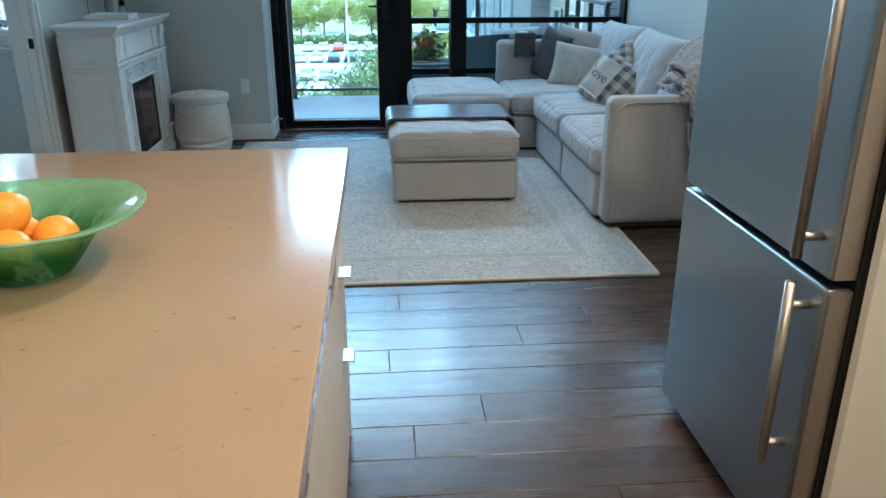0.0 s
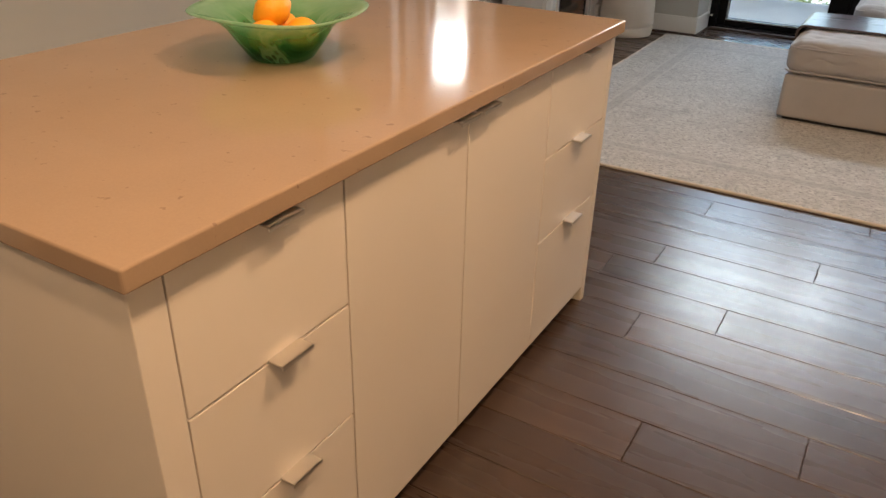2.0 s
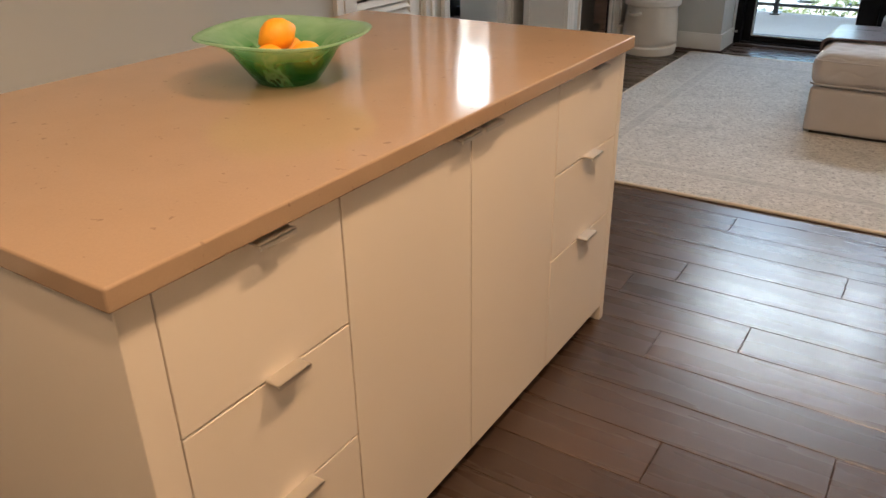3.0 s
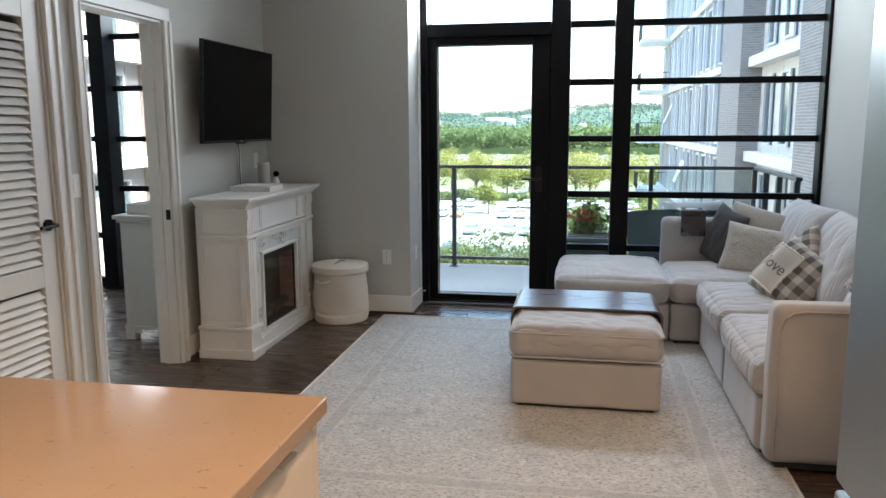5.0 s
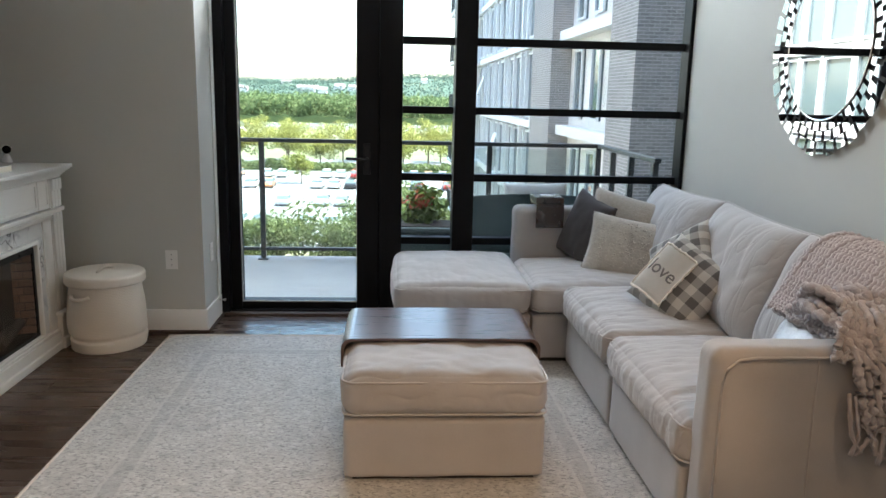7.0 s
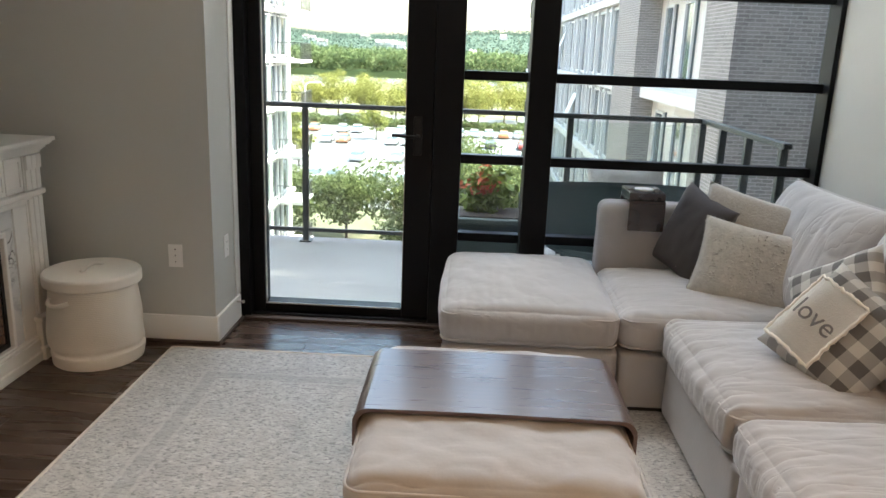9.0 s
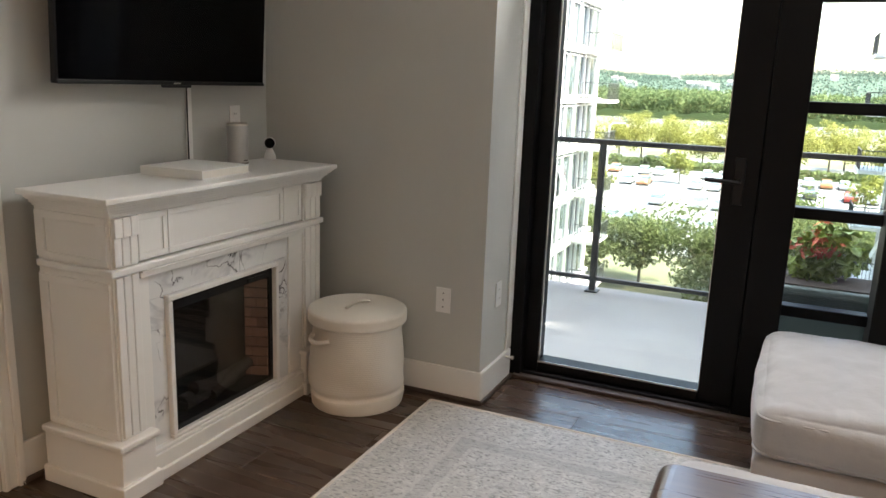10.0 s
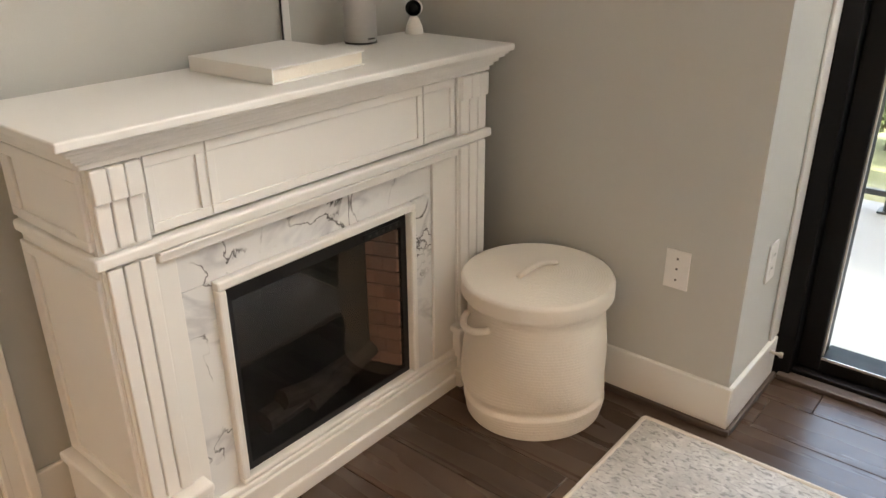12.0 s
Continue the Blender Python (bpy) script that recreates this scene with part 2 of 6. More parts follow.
def tube(bm, pts, r, seg=8, closed=False, bumpy=0.0):
    pts = [Vector(p) for p in pts]
    rings = []
    for i, p in enumerate(pts):
        a = pts[i - 1] if i or closed else p
        b = pts[(i + 1) % len(pts)] if i < len(pts) - 1 or closed else p
        t = (b - a).normalized()
        u = t.cross(Vector((0, 0, 1)))
        if u.length < 0.05:
            u = t.cross(Vector((1, 0, 0)))
        u.normalize()
        w = t.cross(u)
        rr = r * (1 + bumpy * math.sin(i * 2.4)) if bumpy else r
        rings.append([bm.verts.new(p + rr * (math.cos(2 * math.pi * j / seg) * u + math.sin(2 * math.pi * j / seg) * w)) for j in range(seg)])
    pairs = list(zip(rings, rings[1:])) + ([(rings[-1], rings[0])] if closed else [])
    for p, q in pairs:
        for j in range(seg):
            bm.faces.new((p[j], p[(j + 1) % seg], q[(j + 1) % seg], q[j]))
    if not closed:
        bm.faces.new(rings[0][::-1])
        bm.faces.new(rings[-1])
    return bm


def cushion(m, size, r=0.05, puff=0.03, wrinkle=0.004, n=22, seed=0, wave=(9, 9, 9), side=0.3, fold=0.25, pleat=""):
    """A stuffed block: rounded edges, a crowned top and soft folds."""
    bm = bmesh.new()
    hx, hy, hz = (s / 2 for s in size)
    half = Vector((hx, hy, hz))
    off = Vector((seed * 7.3, seed * 3.1, seed * 1.7))
    for axis in range(3):
        for sign in (-1, 1):
            grid = []
            for i in range(n + 1):
                row = []
                for j in range(n + 1):
                    u, v = -1 + 2 * i / n, -1 + 2 * j / n
                    u, v = math.sin(u * math.pi / 2) * 0.35 + u * 0.65, math.sin(v * math.pi / 2) * 0.35 + v * 0.65
                    p = Vector((0, 0, 0))
                    p[axis], p[(axis + 1) % 3], p[(axis + 2) % 3] = sign, u, v
                    full = Vector((p.x * hx, p.y * hy, p.z * hz))
                    core = Vector([max(-(half[c] - r), min(half[c] - r, full[c])) for c in range(3)])
                    d = full - core
                    nrm = d.normalized() if d.length > 1e-6 else Vector([sign if c == axis else 0 for c in range(3)])
                    q = core + nrm * r
                    bulge = max(0.0, 1 - u * u) * max(0.0, 1 - v * v)
                    q[axis] += sign * puff * bulge * (1 if axis == 2 else side)
                    if wrinkle:
                        s = Vector((q.x * wave[0], q.y * wave[1], q.z * wave[2])) + off
                        crease = (1 - abs(noise.noise(s * 1.15 + Vector((31, 7, 3))))) ** 14
                        q += nrm * wrinkle * (noise.noise(s) + 0.5 * noise.noise(s * 2.3) - fold * crease)
                    if pleat:
                        front = math.exp(-(((q.x + hx) if pleat == "x" else (q.y + hy)) / 0.16) ** 2)
                        run = q.y if pleat == "x" else q.x
                        lean = (q.x if pleat == "x" else q.y) * 14 * noise.noise((run * 3, seed, 0))
                        ridge = abs(noise.noise((run * 17 + lean * 0.12, seed * 3.7, q.z * 2))) + 0.6 * abs(noise.noise((run * 36, seed * 1.9, q.z * 3)))
                        q += nrm * (0.012 if pleat == "x" else 0.005) * front * max(0.0, min(1.0, 0.6 + q.z / hz)) * (ridge - 0.3)
                    row.append(bm.verts.new(q))
                grid.append(row)
            for i in range(n):
                for j in range(n):
                    f = (grid[i][j], grid[i + 1][j], grid[i + 1][j + 1], grid[i][j + 1])
                    bm.faces.new(f if sign > 0 else f[::-1])
    bmesh.ops.remove_doubles(bm, verts=bm.verts, dist=0.0003)
    bm.transform(m)
    return bm


def loop_rect(x0, x1, y0, y1, z, r, n=6):
    """A rounded rectangle of points, for piping."""
    out = []
    for cx, cy, a0 in ((x1 - r, y1 - r, 0), (x0 + r, y1 - r, 90), (x0 + r, y0 + r, 180), (x1 - r, y0 + r, 270)):
        for i in range(n + 1):
            a = radians(a0 + 90 * i / n)
            out.append((cx + r * math.cos(a), cy + r * math.sin(a), z))
    return out


def structure(name, bm, mat, label, category, parent=None):
    return tagged(part(name, bm, mat, parent), label, category, kind="structure")


# ---- structure ----
H = 2.75
XR = 4.19          # mirror wall
YB = -7.9          # kitchen end
floor = structure("floor", boxed(-3.2, XR + 0.15, YB - 0.15, 0.62, -0.06, -0.006), M_GAP, "dark brown wide-plank wooden floor with fine joints", "floor")
structure("ceiling", boxed(-3.35, XR + 0.2, YB - 0.2, 0.72, H, H + 0.12), M_CEIL, "plain white painted ceiling", "ceiling")

# television wall with the bedroom doorway and the closet doorway
bm = bmesh.new()
box(bm, -0.13, 0.0, -1.440, 0.015, -0.05, H)
box(bm, -0.13, 0.0, -2.185, -1.440, 2.06, H)
box(bm, -0.13, 0.0, -2.455, -2.185, -0.05, H)
box(bm, -0.13, 0.0, -3.165, -2.455, 2.06, H)
box(bm, -0.13, 0.0, YB, -3.165, -0.05, H)
structure("wall_west", bm, M_WALL, "warm grey painted wall with two doorways", "wall")
bm = bmesh.new()
box(bm, -0.13, 1.135, 0.015, 0.62, -0.05, H)
structure("wall_north", bm, M_WALL, "warm grey painted wall pier beside the balcony door", "wall")
structure("wall_east", boxed(XR, XR + 0.15, YB, 0.62, -0.05, H), M_WALL, "pale grey painted wall behind the sofa", "wall")
structure("wall_south", boxed(-0.13, XR + 0.15, YB - 0.15, YB, -0.05, H), M_WALL, "plain painted kitchen end wall", "wall")
bm = bmesh.new()
box(bm, 3.62, XR, -6.9, -4.13, -0.05, H)
structure("wall_fridge", bm, M_WALL, "plain painted wall behind the refrigerator", "wall")
# bedroom shell
bm = bmesh.new()
box(bm, -3.35, -3.2, -4.2, 0.62, -0.05, H)
structure("wall_bedroom_west", bm, M_WALL, "plain grey painted bedroom wall", "wall")
structure("wall_bedroom_south", boxed(-3.35, -0.13, -4.35, -4.2, -0.05, H), M_WALL, "plain grey painted bedroom wall", "wall")
bm = boxed(-0.9, -0.75, -3.35, -2.27, -0.05, H)
# Unseen side walls added to stop light showing between the louvre slats.
box(bm, -0.749, -0.131, -3.35, -3.25, -0.05, H)
box(bm, -0.749, -0.131, -2.37, -2.27, -0.05, H)
structure("wall_closet", bm, M_WALL, "plain unseen closet walls", "wall")

# baseboards: board, eased top and dark shoe strip
def baseboard(x0, x1, y0, y1, face):
    bm = bmesh.new()
    box(bm, x0, x1, y0, y1, 0.012, 0.145, 0.004, 2)
    b = structure("baseboard", bm, M_TRIM, "white painted tall baseboard", "baseboard")
    e = 0.014
    g = {"y-": (x0, x1 + (e if x1 > 1 else 0), y0 - e, y0 - 0.001), "x+": (x1 + 0.001, x1 + e, y0 - e, y1), "x-": (x0 - e, x0 - 0.001, y0, y1)}[face]
    part("shoe_moulding", boxed(g[0], g[1], g[2], g[3], 0.0, 0.02, 0.004, 2), M_SHOE, b, "dark stained shoe strip")


baseboard(0.002, 1.150, 0.0, 0.0145, "y-")
baseboard(1.136, 1.151, 0.015, 0.385, "x+")
baseboard(0.001, 0.016, -1.372, 0.0, "x+")
baseboard(0.001, 0.016, -2.37, -2.28, "x+")
baseboard(0.001, 0.016, YB, -3.26, "x+")
baseboard(XR - 0.016, XR - 0.001, -4.1, 0.4, "x-")


def casing(name, y0, y1, head, face_x=0.0, sign=1, w=0.088):
    """Door trim: two stepped legs and a head on one side of the wall."""
    root = thing(name, (face_x, (y0 + y1) / 2, 0), "white painted stepped door casing", "door trim", kind="structure")
    for nm, a, b, z0, z1 in (("casing_leg", y0 - w, y0, 0.0, head), ("casing_leg", y1, y1 + w, 0.0, head), ("casing_head", y0 - w, y1 + w, head, head + w)):
        bm = bmesh.new()
        outer = a if a < y0 else b
        x0, x1 = sorted((face_x + 0.001 * sign, face_x + 0.018 * sign))
        box(bm, x0, x1, a, b, z0, z1, 0.003)
        if nm == "casing_leg":
            o0, o1 = (a, a + 0.026) if outer == a else (b - 0.026, b)
            i0, i1 = (b - 0.018, b - 0.003) if outer == a else (a + 0.003, a + 0.018)
            xx = sorted((face_x + 0.016 * sign, face_x + 0.030 * sign))
            box(bm, xx[0], xx[1], o0, o1, z0, z1, 0.004)
            xx = sorted((face_x + 0.016 * sign, face_x + 0.023 * sign))
            box(bm, xx[0], xx[1], i0, i1, z0, z1, 0.003)
        part(nm, bm, M_TRIM, root)
    return root


def jamb(y0, y1, head):
    root = thing("door_jamb", (-0.065, y0, 0), "white painted door jamb lining", "door frame", kind="structure")
    part("jamb_side", boxed(-0.131, 0.001, y0, y0 + 0.015, 0.0, head, 0.002), M_TRIM, root)
    part("jamb_side", boxed(-0.131, 0.001, y1 - 0.015, y1, 0.0, head, 0.002), M_TRIM, root)
    part("jamb_head", boxed(-0.131, 0.001, y0 + 0.015, y1 - 0.015, head - 0.015, head, 0.002), M_TRIM, root)
    part("door_stop", boxed(-0.085, -0.05, y1 - 0.026, y1 - 0.0155, 0.0, head - 0.016, 0.002), M_TRIM, root)
    return root


casing("door_trim_bedroom", -2.185, -1.440, 2.06, w=0.073)
casing("door_trim_closet", -3.165, -2.455, 2.06)
j = jamb(-2.184, -1.441, 2.059)
part("strike_plate", boxed(-0.03, 0.0, -1.459, -1.4565, 0.90, 0.96, 0.001), M_BLACK, j, "black metal strike plate")
jamb(-3.164, -2.456, 2.059)

# ---- windows ----


def member(root, name, x0, x1, y0, y1, z0, z1):
    return part(name, boxed(x0, x1, y0, y1, z0, z1, 0.004), M_FRAME, root)


def pane(root, x0, x1, y, z0, z1):
    p = part("pane", boxed(x0, x1, y - 0.004, y + 0.004, z0, z1), M_GLASS, root, "clear window pane")
    p.visible_shadow = False
    return p


MULL = [0.475, 0.905, 1.345, 1.785, 2.228]
win = thing("window_1", (3.2, 0.60, 0), "black metal window wall with horizontal bars", "window", kind="structure")
member(win, "post", 2.165, 2.311, 0.44, 0.64, 0.0, H - 0.001)
member(win, "post", 2.645, 2.780, 0.44, 0.64, 0.0, H - 0.001)
member(win, "post", 4.163, XR - 0.001, 0.50, 0.64, 0.0, H - 0.001)
for x0, x1 in ((2.311, 2.645), (2.780, 4.163)):
    member(win, "bottom_rail", x0, x1, 0.54, 0.635, 0.0, 0.09)
    member(win, "top_rail", x0, x1, 0.54, 0.635, H - 0.07, H - 0.001)
    zs = [0.09] + MULL + [H - 0.07]
    for z in MULL:
        member(win, "glazing_bar", x0, x1, 0.565, 0.635, z - 0.024, z + 0.024)
    for i in range(len(zs) - 1):
        pane(win, x0 - 0.004, x1 + 0.004, 0.607, zs[i] + (0.02 if i else -0.004), zs[i + 1] - 0.02)
    part("glazing_bead", boxed(x0, x1, 0.60, 0.6345, 0.095, 0.112, 0.003), M_FRAME, win)

door = thing("door_1", (1.64, 0.5, 0), "closed black metal balcony door with full glass", "door", kind="structure")
member(door, "door_post", 1.1365, 1.198, 0.40, 0.62, 0.0, H - 0.001)
member(door, "sill", 1.199, 2.164, 0.42, 0.64, 0.0, 0.03)
member(door, "lintel", 1.199, 2.164, 0.42, 0.62, 2.135, 2.235)
leaf = part("leaf_frame", box(box(box(box(bmesh.new(), 1.20, 1.266, 0.45, 0.56, 0.031, 2.134, 0.004), 2.02, 2.163, 0.45, 0.56, 0.031, 2.134, 0.004), 1.267, 2.019, 0.45, 0.56, 0.031, 0.078, 0.004), 1.267, 2.019, 0.45, 0.56, 2.072, 2.134, 0.004), M_FRAME, door)
pane(leaf, 1.262, 2.024, 0.507, 0.074, 2.076)
pane(door, 1.199, 2.164, 0.53, 2.236, H - 0.06)
member(door, "transom_rail", 1.199, 2.164, 0.46, 0.60, H - 0.06, H - 0.001)
bm = bmesh.new()
for x0, x1, y0, y1, z0, z1 in ((1.262, 1.270, 0.470, 0.484, 0.078, 2.072), (2.016, 2.024, 0.470, 0.484, 0.078, 2.072), (1.27, 2.016, 0.446, 0.4495, 0.076, 0.084)):
    box(bm, x0, x1, y0, y1, z0, z1)
part("glass_gasket", bm, M_NICKEL, leaf, "thin pale glazing strip")
hd = bmesh.new()
rod(hd, (2.085, 0.452, 1.03), (2.085, 0.392, 1.03), 0.011)
rod(hd, (2.088, 0.396, 1.03), (1.955, 0.396, 1.034), 0.009)
box(hd, 2.062, 2.108, 0.440, 0.4495, 0.93, 1.13, 0.006)
part("door_handle", hd, M_BLACK, leaf, "black lever handle")
bm = bmesh.new()
box(bm, 1.1365, 1.146, 0.330, 0.398, 0.147, H - 0.002, 0.003)
structure("trim", bm, M_TRIM, "white painted trim strip beside the door frame", "trim")
structure("threshold", boxed(1.166, 2.31, 0.375, 0.4185, 0.0, 0.018, 0.004), M_SHOE, "dark stained wooden threshold strip", "threshold")

bw = thing("window_2", (-1.8, 0.60, 0), "black metal bedroom window wall with bars", "window", kind="structure")
for x0, x1 in ((-3.2, -3.12), (-1.80, -1.66), (-0.9, -0.76)):
    member(bw, "post", x0, x1, 0.46, 0.64, 0.0, H - 0.001)
for x0, x1 in ((-3.12, -1.80), (-1.66, -0.9)):
    member(bw, "bottom_rail", x0, x1, 0.54, 0.635, 0.0, 0.09)
    zs = [0.09] + MULL + [H]
    for z in MULL:
        member(bw, "glazing_bar", x0, x1, 0.565, 0.635, z - 0.024, z + 0.024)
    for i in range(len(zs) - 1):
        pane(bw, x0 - 0.004, x1 + 0.004, 0.607, zs[i] + (0.02 if i else -0.004), zs[i + 1] - 0.02)
structure("wall_bedroom_north", boxed(-0.76, -0.13, 0.46, 0.62, -0.05, H), M_WALL, "plain grey painted bedroom wall", "wall")

# ---- balcony ----
structure("balcony_floor", boxed(0.2, 4.6, 0.64, 2.42, -0.22, -0.03, 0.01), M_CONCRETE, "pale weathered concrete balcony floor", "balcony floor")
rail = thing("balcony_railing", (2.4, 2.27, -0.03), "dark grey metal balcony railing with glass infill", "railing")
M_RAIL = material("rail_metal", (0.05, 0.055, 0.055), 0.45, 0.3, vary=0.1)
M_INFILL = pane_material("rail_glass", (0.90, 0.94, 0.92), 0.02)
part("top_rail", boxed(0.3, 4.10, 2.245, 2.295, 1.01, 1.045, 0.006), M_RAIL, rail)
part("bottom_rail", boxed(0.3, 4.10, 2.255, 2.285, 0.05, 0.08, 0.004), M_RAIL, rail)
part("top_rail", boxed(4.06, 4.11, 0.70, 2.244, 1.01, 1.045, 0.006), M_RAIL, rail)
part("bottom_rail", boxed(4.07, 4.10, 0.70, 2.244, 0.05, 0.08, 0.004), M_RAIL, rail)
for px in (0.32, 1.10, 2.10, 3.10, 4.08):
    p = part("post", boxed(px - 0.022, px + 0.022, 2.248, 2.292, -0.03, 1.01, 0.004), M_RAIL, rail)
    part("post_foot", boxed(px - 0.045, px + 0.045, 2.225, 2.315, -0.0295, -0.018, 0.003), M_RAIL, p)
for py in (0.75, 1.30, 1.80):
    part("post", boxed(4.06, 4.104, py - 0.022, py + 0.022, -0.03, 1.01, 0.004), M_RAIL, rail)
for x0, x1 in ((0.345, 1.075), (1.125, 2.075), (2.125, 3.075), (3.125, 4.05)):
    g = part("infill", boxed(x0, x1, 2.266, 2.274, 0.10, 0.99), M_INFILL, rail, "clear infill panel")
    g.visible_shadow = False

# ---- kitchen ----
FX = 1.905
# Cabinet body browned to paint shade into the gaps between fronts.
M_BODY_SHADE = material("cabinet_body_shade", (0.20, 0.16, 0.125), 0.7, vary=0.1)
top = part("worktop", boxed(0.99, 1.936, -5.890, -4.235, 0.881, 0.915, 0.004, 3), M_COUNTER)
tagged(top, "tan speckled quartz island worktop with eased edge", "worktop")


def pull(parent, y, z):
    bm = bmesh.new()
    box(bm, FX - 0.004, FX + 0.031, y - 0.036, y + 0.036, z + 0.001, z + 0.005, 0.001)
    box(bm, FX + 0.028, FX + 0.031, y - 0.036, y + 0.036, z - 0.004, z + 0.005, 0.001)
    return part("pull", bm, M_NICKEL, parent, "small nickel edge pull")


def cabinet(name, y0, y1, fronts, label):
    root = thing(name, (1.6, (y0 + y1) / 2, 0), label, "cabinet", "kitchen island cabinets")
    body = bmesh.new()
    box(body, 1.30, FX - 0.021, y0 + 0.0006, y1 - 0.0006, 0.085, 0.879)
    part("body", body, M_BODY_SHADE, root)
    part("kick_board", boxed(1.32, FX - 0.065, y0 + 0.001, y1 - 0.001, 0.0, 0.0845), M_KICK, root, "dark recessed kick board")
    for kind, a, b, z0, z1, hy in fronts:
        f = part(kind, boxed(FX - 0.019, FX, a + 0.002, b - 0.002, z0 + 0.002, z1 - 0.002, 0.0015), M_CAB, root)
        pull(f, hy, z1)
    return root


DZ = (0.055, 0.390, 0.631, 0.866)
unit = cabinet("drawer_cabinet", -5.814, -5.454, [("drawer_front", -5.814, -5.454, DZ[i], DZ[i + 1], -5.62) for i in range(3)], "cream lacquered three-drawer island cabinet with nickel pulls")
part("end_panel", boxed(1.03, FX, -5.868, -5.8145, 0.0, 0.879, 0.002), M_CAB, unit)
unit = cabinet("double_door_cabinet", -5.454, -4.643, [("door_front", -5.454, -5.050, 0.055, 0.866, -5.095), ("door_front", -5.050, -4.643, 0.055, 0.866, -5.005)], "cream lacquered two-door island cabinet with nickel pulls")
part("back_panel", boxed(1.27, 1.2995, -5.814, -4.242, 0.0, 0.879, 0.002), M_CAB, unit)
unit = cabinet("drawer_cabinet", -4.643, -4.242, [("drawer_front", -4.643, -4.242, DZ[i], DZ[i + 1], -4.44) for i in range(3)], "cream lacquered three-drawer island cabinet beside the rug")
part("end_panel", boxed(1.03, FX, -4.2415, -4.213, 0.0, 0.879, 0.002), M_CAB, unit)

# refrigerator
fr = thing("refrigerator", (3.28, -4.54, 0), "brushed steel refrigerator with bottom freezer and bar handles", "refrigerator")
part("body", boxed(2.995, 3.60, -4.903, -4.135, 0.03, 1.86, 0.006), M_KICK, fr)
part("base_grille", boxed(2.97, 2.994, -4.90, -4.14, 0.0, 0.045, 0.003), M_BLACK, fr)
for z0, z1, h0, h1, nm in ((0.05, 0.752, 0.302, 0.750, "freezer_door"), (0.770, 1.86, 0.806, 1.62, "fridge_door")):
    d = part(nm, boxed(2.93, 2.988, -4.908, -4.130, z0, z1, 0.010, 3), M_STEEL, fr, "brushed steel door")
    part("edge_strip", boxed(2.936, 2.984, -4.9115, -4.9085, z0 + 0.004, z1 - 0.004), M_STEEL_EDGE, d, "pale metal door edge")
    hb = bmesh.new()
    rod(hb, (2.882, -4.852, h0), (2.882, -4.852, h1), 0.012, 14)
    for hz in (h0 + 0.045, h1 - 0.055):
        rod(hb, (2.882, -4.852, hz), (2.932, -4.852, hz), 0.010, 12)
    part("handle", hb, M_STEEL_EDGE, d, "brushed nickel bar handle", True)
tagged(part("tall_panel", boxed(2.99, 3.62, -4.962, -4.935, 0.0, 2.35, 0.002), M_CAB), "cream lacquered tall panel beside the refrigerator", "panel")
tagged(part("wall_cabinet", boxed(3.0, 3.62, -4.934, -4.135, 1.92, 2.35, 0.003), M_CAB), "cream lacquered cabinet above the refrigerator", "cabinet")

# recessed downlights, out of view; the last is added to light the sofa arm
M_GLOW = bpy.data.materials.new("downlight_glow")
M_GLOW.use_nodes = True
gb = M_GLOW.node_tree.nodes["Principled BSDF"]
gb.inputs["Emission Color"].default_value, gb.inputs["Emission Strength"].default_value = (*WARM, 1), 6.0
for lx, ly, power in DOWNLIGHTS:
    dl = thing("downlight", (lx, ly, H), "round white recessed ceiling downlight out of view", "ceiling light", "kitchen downlights")
    part("trim_ring", lathe([(0.055, -0.001), (0.075, -0.001), (0.078, -0.006), (0.055, -0.008)], (lx, ly, H), 32), M_PLASTIC, dl)
    part("lens", lathe([(0.0, -0.004), (0.054, -0.004)], (lx, ly, H), 32), M_GLOW, dl, "glowing warm lens")

# ---- sofa ----
sofa = thing("sectional_sofa", (3.5, -1.0, 0.012), "light grey velvet sectional sofa with chaise", "sofa")


def seat_unit(x0, x1, y0, y1, folds, cush, seed):
    """A sofa base box with its seat cushion and piping."""
    base = part("base", cushion(Matrix.Translation(((x0 + x1) / 2, (y0 + y1) / 2, 0.155)), (x1 - x0, y1 - y0, 0.245), 0.018, 0.004, 0.0035, 16, seed, (6, 6, 3)), M_SOFA, sofa, smooth=True)
    # Thin dark box set in under the seat base.
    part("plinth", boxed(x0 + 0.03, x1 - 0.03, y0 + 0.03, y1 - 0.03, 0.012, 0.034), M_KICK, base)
    cx0, cx1, cy0, cy1 = cush
    c = part("seat_cushion", cushion(Matrix.Translation(((cx0 + cx1) / 2, (cy0 + cy1) / 2, 0.366)), (cx1 - cx0, cy1 - cy0, 0.170), 0.056, 0.040, 0.0065 if folds[1] > 20 else 0.0045, 84, seed + 3, folds, 0.55, 0.45 if folds[1] > 20 else 0.4, "x" if folds[1] > 20 else "y"), M_CUSHION if folds[1] > 10 else M_SOFA, sofa, smooth=True)
    for z in (0.418, 0.305):
        pts = loop_rect(cx0 + 0.004, cx1 - 0.004, cy0 + 0.004, cy1 - 0.004, z, 0.05)
        part("piping", tube(bmesh.new(), pts, 0.0045, 6, True), M_PIPING, c, smooth=True)


seat_unit(3.205, 4.02, -2.262, -1.440, (6, 22, 10), (3.185, 3.97, -2.300, -1.405), 1)
seat_unit(3.205, 4.02, -1.432, -0.560, (6, 21, 10), (3.180, 3.97, -1.392, -0.535), 2)
seat_unit(3.022, 4.02, -0.548, 0.36, (9, 12, 9), (3.020, 4.0, -0.552, 0.20), 3)
seat_unit(2.275, 3.014, -0.548, 0.36, (11, 7, 9), (2.268, 3.010, -0.560, 0.37), 4)


